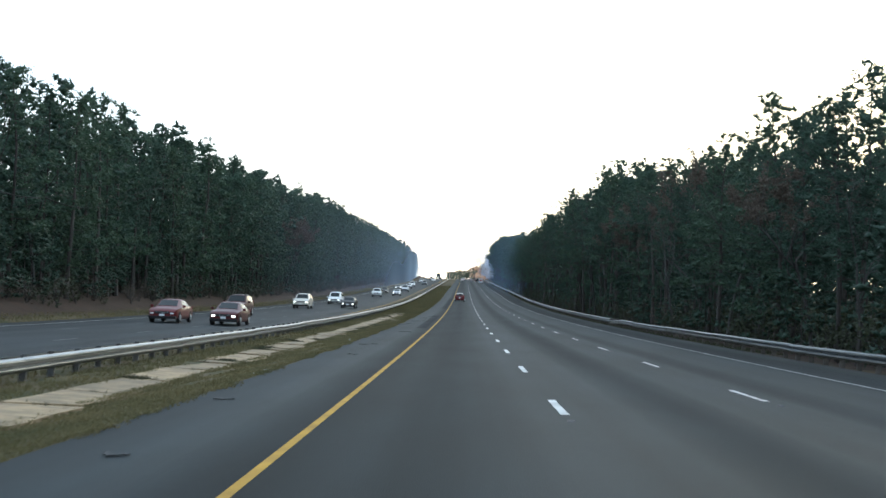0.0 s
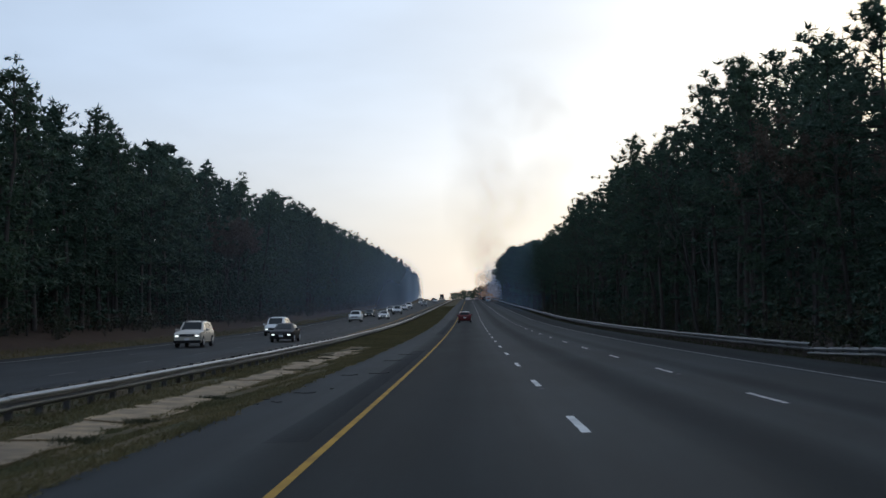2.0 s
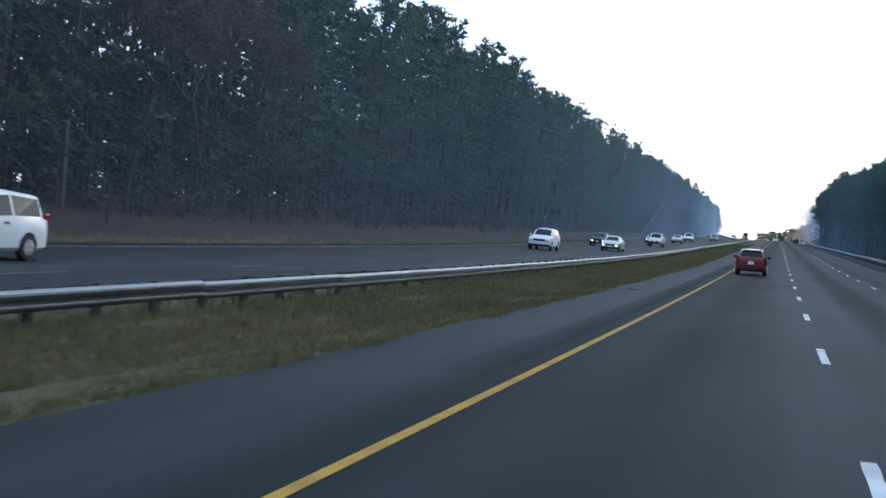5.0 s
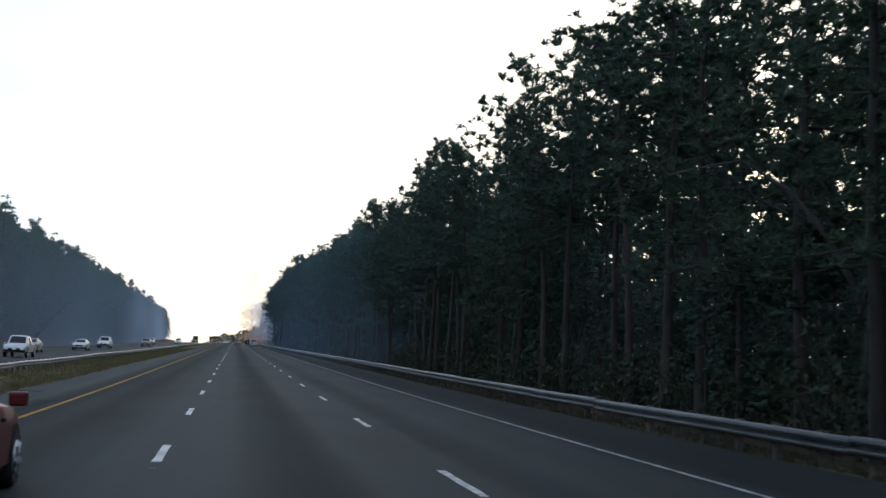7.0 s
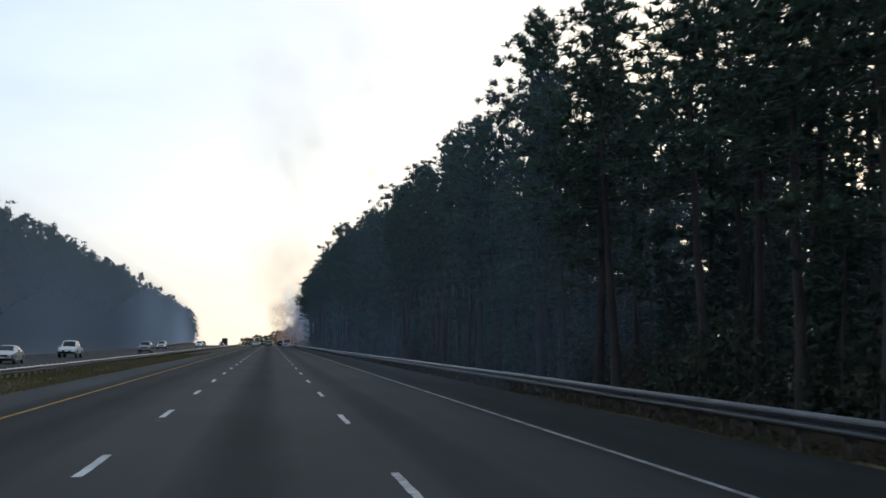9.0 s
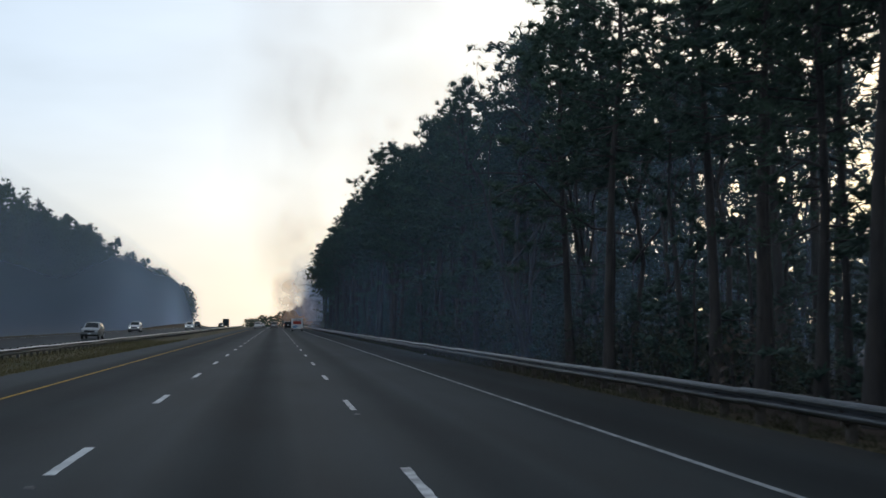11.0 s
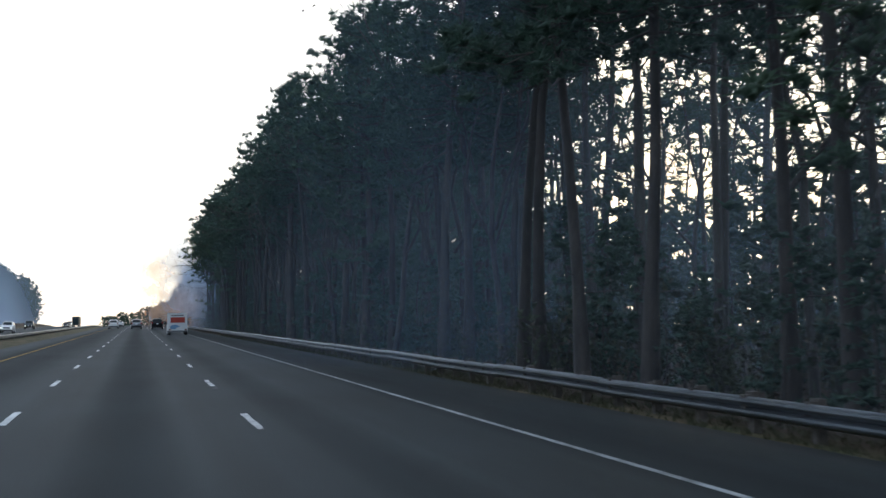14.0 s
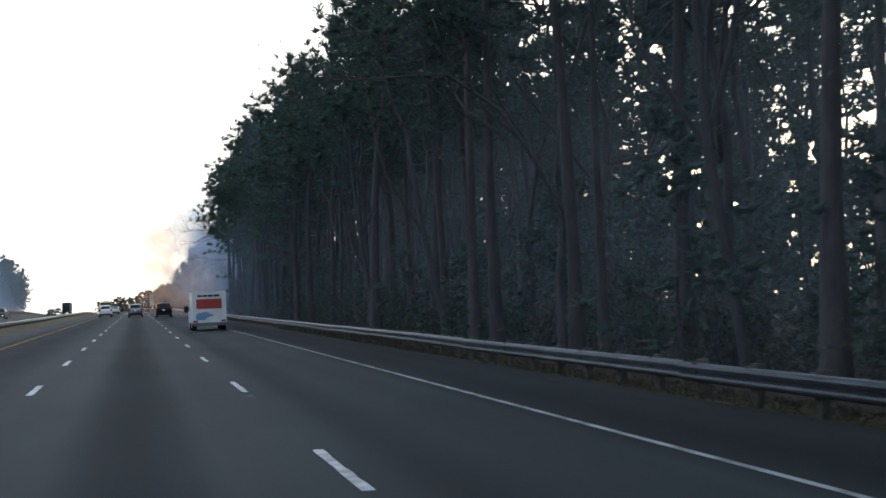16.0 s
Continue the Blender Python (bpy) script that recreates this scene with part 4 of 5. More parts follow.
def grass():
    """Grass of the median and the verges, thinner over the slabs."""
    rng = np.random.default_rng(66)
    P = []
    for x0, x1, y0, y1, n, hh in ((-4.72, -2.65, 2, 150, 38000, 0.06), (-4.3, -2.65, 150, 260, 16000, 0.09), (-7.4, -6.0, 2, 150, 12000, 0.1), (-7.4, -6.3, 150, 260, 9000, 0.18), (-6.3, -4.2, 150, 260, 15000, 0.19), 
                              (-9.3, -7.6, 10, 260, 6000, 0.2), (-7.4, -2.65, 260, 480, 11000, 0.2), (14.25, 16.6, 60, 580, 24000, 0.13), (-24.6, -22.6, 60, 360, 8000, 0.2)):
        x, y = rng.uniform(x0, x1, n), rng.uniform(y0, y1, n)
        P.append(np.c_[x, y, road_z(y) + section(x), hh * rng.uniform(0.5, 1.5, n)])
    for _ in range(420):         # turf creeping over the slabs' edges and the shoulder's
        n = int(rng.integers(20, 90))
        e = rng.choice([-5.92, -4.68, -2.6], p=[0.3, 0.4, 0.3])
        x, y = e + rng.normal(0, 0.09, n), rng.normal(rng.uniform(3, 150 if e < -3 else 300), rng.uniform(0.2, 0.9), n)
        P.append(np.c_[x, y, road_z(y) + section(x) + 0.02, rng.uniform(0.025, 0.085, n)])
    plain = sum(len(p) for p in P)
    for wy, gap in WEEDS:
        n = 240 if gap > 0.1 else 14
        x, y = rng.normal(-5.2 + rng.uniform(-0.6, 0.6), 0.2, n), rng.normal(wy, 0.06 + 0.6 * gap, n)
        P.append(np.c_[x, y, road_z(y) + section(x), rng.uniform(0.04, 0.15, n)])
    weedy = sum(len(p) for p in P)
    for _ in range(170):         # coarse tufts in the median
        n = int(rng.integers(25, 70))
        x, y = rng.normal(rng.uniform(-7.0, -3.2), 0.16, n), rng.normal(rng.uniform(150, 400), 0.3, n)
        P.append(np.c_[x, y, road_z(y) + section(x), rng.uniform(0.15, 0.38, n)])
    P = np.concatenate(P)
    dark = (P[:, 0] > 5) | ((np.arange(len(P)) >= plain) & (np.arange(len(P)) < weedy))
    for name, label, use, material in (("grass", "patchy green and straw-coloured grass of the median", ~dark, GRASS), ("grass", "verge grass with shade in its colour and dark weeds between the slabs", dark, GRASS_DARK)):
        Q = P[use]
        c = np.repeat(Q[:, :3], 3, 0) + rng.normal(0, 0.04, (len(Q) * 3, 3)) * np.array([1, 1, 0])
        hh = np.repeat(Q[:, 3:], 3, 0)
        d = unit(rng.normal(0, 0.45, c.shape) + np.array([0, 0, 1.0]))
        side = unit(np.cross(d, rng.normal(0, 1, c.shape))) * 0.013
        V = np.stack([c - side, c + side, c + d * hh], 1).reshape(-1, 3)
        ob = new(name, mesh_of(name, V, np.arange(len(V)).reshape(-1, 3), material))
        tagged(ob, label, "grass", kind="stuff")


grass()


# ---- vehicles ----
# stations from tail to nose: y, underside, belt line, top, half width at the belt, half width at the top
HATCH = [(0.0, 0.45, 0.72, 0.78, 0.74, 0.70), (0.05, 0.30, 0.84, 0.94, 0.82, 0.72), (0.2, 0.24, 0.95, 1.03, 0.85, 0.70), (0.56, 0.22, 0.99, 1.42, 0.86, 0.60), (1.3, 0.2, 0.98, 1.49, 0.86, 0.60),
         (2.1, 0.2, 0.95, 1.45, 0.86, 0.59), (2.95, 0.2, 0.92, 1.0, 0.86, 0.66), (3.6, 0.22, 0.8, 0.86, 0.83, 0.66), (3.9, 0.28, 0.66, 0.7, 0.74, 0.6), (4.0, 0.35, 0.55, 0.58, 0.62, 0.55)]
SUV = [(0.0, 0.5, 0.85, 0.9, 0.8, 0.76), (0.05, 0.36, 1.0, 1.08, 0.9, 0.8), (0.14, 0.3, 1.08, 1.14, 0.92, 0.78), (0.4, 0.28, 1.1, 1.66, 0.93, 0.70), (1.5, 0.28, 1.1, 1.76, 0.93, 0.70), (2.6, 0.28, 1.08, 1.70, 0.93, 0.68),
       (3.3, 0.28, 1.07, 1.16, 0.93, 0.8), (4.28, 0.3, 1.02, 1.08, 0.92, 0.78), (4.6, 0.34, 0.94, 0.99, 0.88, 0.74), (4.7, 0.42, 0.85, 0.89, 0.82, 0.7)]
SEDAN = [(0.0, 0.45, 0.8, 0.84, 0.76, 0.7), (0.08, 0.3, 0.92, 1.0, 0.86, 0.74), (0.72, 0.24, 0.96, 1.05, 0.9, 0.74), (1.4, 0.22, 0.97, 1.39, 0.91, 0.61), (2.0, 0.22, 0.97, 1.45, 0.91, 0.61), (2.75, 0.22, 0.95, 1.40, 0.91, 0.6),
         (3.5, 0.22, 0.92, 1.0, 0.9, 0.7), (4.4, 0.25, 0.85, 0.91, 0.88, 0.72), (4.72, 0.3, 0.76, 0.8, 0.82, 0.68), (4.82, 0.38, 0.66, 0.7, 0.74, 0.64)]
PICKUP = [(0.0, 0.6, 1.0, 1.03, 0.9, 0.86), (0.06, 0.5, 1.06, 1.09, 0.94, 0.88), (1.7, 0.45, 1.06, 1.09, 0.95, 0.88), (1.82, 0.42, 1.08, 1.14, 0.95, 0.8), (1.98, 0.4, 1.1, 1.76, 0.95, 0.70), (2.9, 0.4, 1.1, 1.82, 0.95, 0.70),
          (3.5, 0.4, 1.1, 1.76, 0.95, 0.69), (4.2, 0.4, 1.06, 1.15, 0.94, 0.76), (5.2, 0.42, 1.0, 1.05, 0.93, 0.76), (5.5, 0.48, 0.86, 0.9, 0.86, 0.7), (5.6, 0.55, 0.72, 0.75, 0.76, 0.66)]
VAN = [(0.0, 0.45, 0.85, 0.9, 0.82, 0.78), (0.05, 0.32, 1.0, 1.06, 0.93, 0.82), (0.12, 0.26, 1.05, 1.1, 0.96, 0.82), (0.35, 0.24, 1.08, 1.68, 0.98, 0.74), (1.6, 0.24, 1.08, 1.77, 0.98, 0.74), (3.1, 0.24, 1.04, 1.70, 0.98, 0.72),
       (4.1, 0.24, 0.98, 1.06, 0.96, 0.74), (4.72, 0.26, 0.9, 0.95, 0.93, 0.74), (5.0, 0.32, 0.8, 0.84, 0.85, 0.7), (5.08, 0.4, 0.7, 0.74, 0.77, 0.66)]


def ring(st):
    y, z0, zb, zt, w, wt_ = st
    half = [(w * 0.88, z0), (w * 0.985, z0 + 0.1), (w, z0 + 0.55 * (zb - z0)), (w * 0.975, zb), (wt_ + 0.02, zt - min(0.06, 0.4 * (zt - zb))), (wt_ * 0.86, zt - 0.008), (wt_ * 0.4, zt + 0.015)]
    return [Vector((x, y, z)) for x, z in half] + [Vector((-x, y, z)) for x, z in reversed(half)]


def quad_panel(name, a, b, c, d, material, out=0.012, inset=(0.07, 0.07)):
    """A thin pane laid just over the body between four corners (a-b below, d-c above)."""
    n = (b - a).cross(d - a).normalized()
    u, v = inset
    at = lambda s, t: (a * (1 - s) + b * s) * (1 - t) + (d * (1 - s) + c * s) * t
    P = [at(u, v), at(1 - u, v), at(1 - u, 1 - v), at(u, 1 - v)]
    top = [p + n * out for p in P]
    low = [p - n * 0.02 for p in P]
    return mesh_of(name, low + top, [(4, 5, 6, 7), (0, 1, 5, 4), (1, 2, 6, 5), (2, 3, 7, 6), (3, 0, 4, 7)], material)


def strip_pane(name, low, high, material, out=0.012, v=(0.1, 0.92)):
    """A curved pane laid over the body between a lower and an upper row of points."""
    n = len(low)
    row = lambda t: [a * (1 - t) + b * t for a, b in zip(low, high)]
    A, B = row(v[0]), row(v[1])
    up = (A[-1] - A[0]).cross(B[0] - A[0]).normalized()
    V = [p - up * 0.02 for p in A + B] + [p + up * out for p in A + B]
    m = 2 * n
    F = [(m + i, m + i + 1, m + n + i + 1, m + n + i) for i in range(n - 1)]
    F += [(i, i + 1, m + i + 1, m + i) for i in range(n - 1)] + [(n + i + 1, n + i, m + n + i, m + n + i + 1) for i in range(n - 1)]
    F += [(n, 0, m, m + n), (n - 1, 2 * n - 1, m + 2 * n - 1, m + n - 1)]
    return mesh_of(name, V, F, material)


def wheel_mesh(r, w, name, material, hub=False):
    bm = bmesh.new()
    if hub:
        bmesh.ops.create_cone(bm, cap_ends=True, segments=20, radius1=r * 0.62, radius2=r * 0.6, depth=0.02)
        for k in range(5):
            a = k * 2 * math.pi / 5
            before = set(bm.verts)
            box_bm(bm, r * 0.08, r * 0.58, -0.035, 0.035, 0.008, 0.03, 0.005)
            bmesh.ops.rotate(bm, verts=[v for v in bm.verts if v not in before], cent=(0, 0, 0), matrix=Matrix.Rotation(a, 3, "Z"))
    else:
        bmesh.ops.create_cone(bm, cap_ends=True, segments=28, radius1=r, radius2=r, depth=w)
        bmesh.ops.bevel(bm, geom=[e for e in bm.edges if abs(e.verts[0].co.z - e.verts[1].co.z) < 1e-5], offset=0.03, segments=2, affect="EDGES")
    return bm_mesh(name, bm, material, True)


WHEELS = {}


def add_wheels(car, ys, hw, r, w=0.21):
    key = (r, w)
    if key not in WHEELS:
        WHEELS[key] = (wheel_mesh(r, w, "tyre", RUBBER), wheel_mesh(r, w, "rim", ALLOY, True))
    ty, ri = WHEELS[key]
    for y in ys:
        for s in (1, -1):
            wh = part("wheel", ty, car, "black rubber tyre", pose(s * (hw - w / 2 + 0.012), y, r, 0, 90 * s, 0))
            part("rim", ri, wh, "silver alloy rim", pose(0, 0, w / 2 + 0.002))


def arch_mesh(r):
    """The dark opening round a wheel, a shallow half ring on the flank."""
    V, F, n = [], [], 14
    for i in range(n + 1):
        a = math.pi * i / n
        for rr, x in ((r, 0.0), (r, 0.012), (0.0, 0.012)):
            V.append((x, math.cos(a) * rr, math.sin(a) * rr))
    for i in range(n):
        b = 3 * i
        F += [(b, b + 3, b + 4, b + 1), (b + 1, b + 4, b + 5, b + 2)]
    return mesh_of("wheel_arch", V, F, BLACK)


def car(name, label, category, stations, colour, at, r=0.32, roof=None, lights=False, grille=True, brake=False, group="highway traffic", rack=False):
    """A road vehicle from its stations: body, panes, wheels, lamps, bumpers, mirrors and plates."""
    L = stations[-1][0]
    c = thing(name, label, category, at, group)
    rings = [ring(s) for s in stations]
    n = len(rings[0])
    V = [v for rg in rings for v in rg]
    F = [(i * n + j, i * n + (j + 1) % n, (i + 1) * n + (j + 1) % n, (i + 1) * n + j) for i in range(len(rings) - 1) for j in range(n)]
    F += [tuple(range(n)), tuple(range((len(rings) - 1) * n, len(rings) * n))[::-1]]
    bm = bmesh.new()
    vs = [bm.verts.new(v) for v in V]
    for f in F:
        bm.faces.new([vs[i] for i in f])
    part("body", bm_mesh("body", bm, colour, True), c)
    tall = [s[3] - s[2] > 0.25 for s in stations]
    for i in range(len(stations) - 1):
        A, B = rings[i], rings[i + 1]
        if tall[i] and tall[i + 1]:
            for s, (bl, tp) in ((1, (3, 4)), (-1, (n - 4, n - 5))):
                q = (A[bl], B[bl], B[tp], A[tp]) if s > 0 else (B[bl], A[bl], A[tp], B[tp])
                part("side_window", quad_panel("side_window", *q, GLASS, inset=(0.04, 0.1)), c, "dark side window")
            if roof:
                part("roof_panel", strip_pane("roof_panel", [A[9], A[8], A[7], A[6], A[5], A[4]], [B[9], B[8], B[7], B[6], B[5], B[4]], roof, 0.01, (0.0, 1.0)), c, "white roof")
        elif tall[i] != tall[i + 1]:
            up, dn = (B, A) if tall[i + 1] else (A, B)
            if not tall[i]:
                part("rear_window", strip_pane("rear_window", [dn[8], dn[7], dn[6], dn[5]], [up[8], up[7], up[6], up[5]], GLASS, 0.012, (0.12, 0.9)), c, "dark rear window")
            else:
                part("windscreen", strip_pane("windscreen", [dn[5], dn[6], dn[7], dn[8]], [up[5], up[6], up[7], up[8]], GLASS, 0.012, (0.08, 0.94)), c, "dark windscreen")
    hw = max(s[4] for s in stations)
    w0 = stations[1][4]
    add_wheels(c, (0.185 * L, 0.805 * L), hw, r)
    am = arch_mesh(r + 0.055)
    for y in (0.185 * L, 0.805 * L):
        for s in (1, -1):
            part("wheel_arch", am, c, "", pose(s * (hw - 0.012), y, r, 0, 0, 0 if s > 0 else 180))
    zb = stations[1][2]
    tall_lamp = category in ("hatchback", "suv", "van")
    for s in (1, -1):
        x0, x1 = sorted((s * w0 * (0.82 if category == "hatchback" else 0.76), s * w0 * 1.005))
        part("tail_lamp", box("tail_lamp", x0, x1, -0.01, 0.2, zb - (0.04 if category == "hatchback" else 0.1), zb + (0.22 if tall_lamp else 0.06), TAIL_ON if brake else TAIL, 0.02), c, "red tail lamp")
        nose = stations[-1]
        x0, x1 = sorted((s * nose[4] * 0.68, s * nose[4] * 0.98))
        part("head_lamp", box("head_lamp", x0, x1, stations[-2][0] - 0.02, L + 0.022, nose[2] - 0.115, nose[2] - 0.015, HEAD_ON if lights else HEAD, 0.03), c, "lit headlamp" if lights else "clear headlamp")
        cw = next(i for i in range(len(stations) - 1, 0, -1) if tall[i - 1])
        x0, x1 = sorted((s * (stations[cw][4] + 0.0), s * (stations[cw][4] + 0.2)))
        part("mirror", box("mirror", x0, x1, stations[cw][0] - 0.35, stations[cw][0] - 0.22, stations[cw][2] + 0.02, stations[cw][2] + 0.18, colour, 0.03), c)
    z0 = stations[2][1]
    if category == "hatchback":
        part("rear_bumper", box("rear_bumper", -w0 * 0.97, w0 * 0.97, -0.045, 0.3, z0 + 0.1, z0 + 0.4, colour, 0.05), c, "painted rear bumper")
        part("diffuser", box("diffuser", -w0 * 0.88, w0 * 0.88, -0.02, 0.3, z0 + 0.0, z0 + 0.13, BLACK, 0.03), c, "black lower valance")
        part("spoiler", box("spoiler", -0.52, 0.52, 0.42, 0.72, 1.40, 1.45, colour, 0.02), c, "painted roof spoiler")
        part("brake_lamp", box("brake_lamp", -0.14, 0.14, 0.415, 0.44, 1.405, 1.43, TAIL, 0.004), c, "high brake lamp")
        part("wiper", box("wiper", -0.02, 0.28, 0.215, 0.235, 1.06, 1.08, BLACK, 0.004), c, "black rear wiper")
    else:
        part("rear_bumper", box("rear_bumper", -w0 * 0.94, w0 * 0.94, -0.05, 0.3, z0 + 0.03, z0 + 0.24, BLACK, 0.04), c, "dark rear bumper")
    wf = stations[-2][4]
    part("front_bumper", box("front_bumper", -wf * 1.02, wf * 1.02, stations[-2][0] - 0.2, L + 0.03, z0 + 0.03, z0 + 0.2, BLACK, 0.04), c, "dark lower bumper")
    if grille:
        zg = stations[-1][2]
        part("grille", box("grille", -wf * 0.55, wf * 0.55, L - 0.12, L + 0.025, zg - 0.1, zg + 0.06, BLACK, 0.02), c, "dark grille")
        part("grille_bar", box("grille_bar", -wf * 0.5, wf * 0.5, L + 0.02, L + 0.035, zg - 0.03, zg - 0.005, CHROME, 0.004), c, "chrome bar")
    part("front_plate", box("front_plate", -0.16, 0.16, L - 0.02, L + 0.045, z0 + 0.2, z0 + 0.32, PLATE, 0.006), c, "pale front plate")
    for s in (1, -1):
        for k in (0.36, 0.57):
            x0, x1 = sorted((s * (hw - 0.02), s * (hw + 0.018)))
            part("door_handle", box("door_handle", x0, x1, k * L, k * L + 0.17, zb - 0.06, zb - 0.02, BLACK, 0.008), c, "dark door handle")
    part("number_plate", box("number_plate", -0.16, 0.16, -0.03, 0.05, zb - 0.2, zb - 0.05, PLATE, 0.008), c, "pale number plate")
    tw = 0.2 if category == "hatchback" else 0.32
    part("tailgate_trim", box("tailgate_trim", -tw, tw, -0.02, 0.1, zb - 0.022, zb - 0.002, CHROME, 0.006), c, "thin trim bar")
    if rack:
        top = max(s[3] for s in stations)
        for s in (1, -1):
            part("roof_rail", box("roof_rail", s * 0.55 - 0.02, s * 0.55 + 0.02, 0.7, 2.5, top - 0.05, top + 0.05, BLACK, 0.012), c, "dark roof rail")
    return c


PLATE = mat("plate_white", (0.62, 0.64, 0.66), 0.5, vary=0.06)
RED = paint("metallic_red", (0.085, 0.006, 0.008), 0.0)
DARK_RED = paint("dark_red", (0.055, 0.005, 0.007), 0.0)
MAROON = paint("maroon", (0.035, 0.006, 0.008), 0.0)
WHITE = paint("white_paint", (0.60, 0.61, 0.61), 0.0)
SILVER = paint("silver_paint", (0.42, 0.43, 0.44), 0.7)
GREY = paint("grey_paint", (0.20, 0.21, 0.22), 0.6)
TAN = paint("sand_silver", (0.50, 0.47, 0.42), 0.5)
CARBLACK = paint("black_paint", (0.012, 0.012, 0.014), 0.2)
NAVY = paint("dark_green_blue", (0.02, 0.03, 0.036), 0.3)
ORANGE = paint("orange_red_panel", (0.30, 0.045, 0.032), 0.0, 0.5)
LOGO_BLUE = paint("blue_graphic", (0.16, 0.27, 0.42), 0.0, 0.5)
GREEN_SIGN = paint("dull_green", (0.03, 0.06, 0.055), 0.0, 0.6)


def ahead(x, y):
    return on_road(x, y)


def coming(x, y, length):
    """An oncoming vehicle whose nose stands at y."""
    return on_road(x, y + length, 180)


def box_truck(at):
    """A white rental box truck seen from its roll-up door."""
    t = thing("box_truck", "white rental box truck with an orange-red panel on its roller door", "truck", at, "highway traffic")
    part("cargo_box", box("cargo_box", -1.05, 1.05, 0.0, 3.0, 0.5, 2.3, WHITE, 0.04), t, "white cargo box")
    part("door_frame", mesh_of("door_frame", *frame_shape(-1.05, 1.05, 0.48, 2.33, 0.09, -0.03, 0.01), WHITE), t, "white door frame")
    for k in range(8):
        z = 0.6 + k * 0.205
        part("door_slat", box("door_slat", -0.94, 0.94, -0.022, 0.02, z, z + 0.195, WHITE, 0.008), t)
    part("orange_panel", box("orange_panel", -0.78, 0.78, -0.034, -0.012, 1.3, 1.88, ORANGE, 0.004), t, "orange-red advertising panel")
    for k, (x0, x1) in enumerate(((-0.7, -0.42), (-0.36, -0.1), (-0.04, 0.24), (0.3, 0.66))):
        part("lettering_bar", box("lettering_bar", x0, x1, -0.035, -0.012, 2.0, 2.12, BLACK, 0.003), t)
    part("graphic", mesh_of("graphic", [(-0.8, -0.036, 0.66), (-0.3, -0.036, 0.62), (-0.1, -0.036, 0.8), (0.3, -0.036, 0.9), (-0.2, -0.036, 1.12), (-0.7, -0.036, 1.05), (-0.85, -0.036, 0.9)], [(0, 1, 2, 3, 4, 5, 6)], LOGO_BLUE), t, "blue painted graphic")
    part("cab", box("cab", -1.08, 1.08, 3.1, 5.1, 0.42, 1.15, WHITE, 0.12), t, "white cab")
    part("cab_top", box("cab_top", -1.0, 1.0, 3.1, 4.45, 1.1, 1.8, WHITE, 0.16), t)
    part("attic", box("attic", -1.03, 1.03, 3.0, 4.0, 1.82, 2.3, WHITE, 0.1), t, "white overcab box")
    for s in (1, -1):
        x0, x1 = sorted((s * 0.985, s * 1.01))
        part("side_window", box("side_window", x0, x1, 3.35, 4.2, 1.18, 1.68, GLASS, 0.01), t, "dark cab window")
        x0, x1 = sorted((s * 1.1, s * 1.36))
        part("mirror", box("mirror", x0, x1, 4.3, 4.42, 1.1, 1.5, BLACK, 0.03), t, "black wing mirror")
        x0, x1 = sorted((s * 0.72, s * 1.0))
        part("tail_lamp", box("tail_lamp", x0, x1, -0.06, 0.02, 0.52, 0.62, TAIL, 0.015), t, "red tail lamp")
        for k in range(3):
            part("marker_lamp", box("marker_lamp", -0.2 + 0.2 * k - 0.03, -0.2 + 0.2 * k + 0.03, -0.04, 0.0, 2.26, 2.3, TAIL, 0.008), t) if s > 0 else None
    part("step_bumper", box("step_bumper", -1.0, 1.0, -0.22, 0.1, 0.3, 0.44, STEEL_DARK, 0.02), t, "dark steel step bumper")
    part("chassis", box("chassis", -0.6, 0.6, 0.1, 4.8, 0.35, 0.52, BLACK, 0.02), t, "black chassis")
    add_wheels(t, (1.1, 4.3), 1.04, 0.36, 0.28)
    return t


def frame_shape(x0, x1, z0, z1, w, y0, y1):
    """A rectangular frame of depth y0 to y1 with a border of width w."""
    V, F = [], []
    for a0, a1, b0, b1 in ((x0, x0 + w, z0, z1), (x1 - w, x1, z0, z1), (x0 + w, x1 - w, z1 - w, z1), (x0 + w, x1 - w, z0, z0 + w)):
        b = len(V)
        V += [(a0, y0, b0), (a1, y0, b0), (a1, y0, b1), (a0, y0, b1), (a0, y1, b0), (a1, y1, b0), (a1, y1, b1), (a0, y1, b1)]
        F += [(b, b + 1, b + 2, b + 3), (b, b + 4, b + 5, b + 1), (b + 1, b + 5, b + 6, b + 2), (b + 2, b + 6, b + 7, b + 3), (b + 3, b + 7, b + 4, b)]
    return V, F


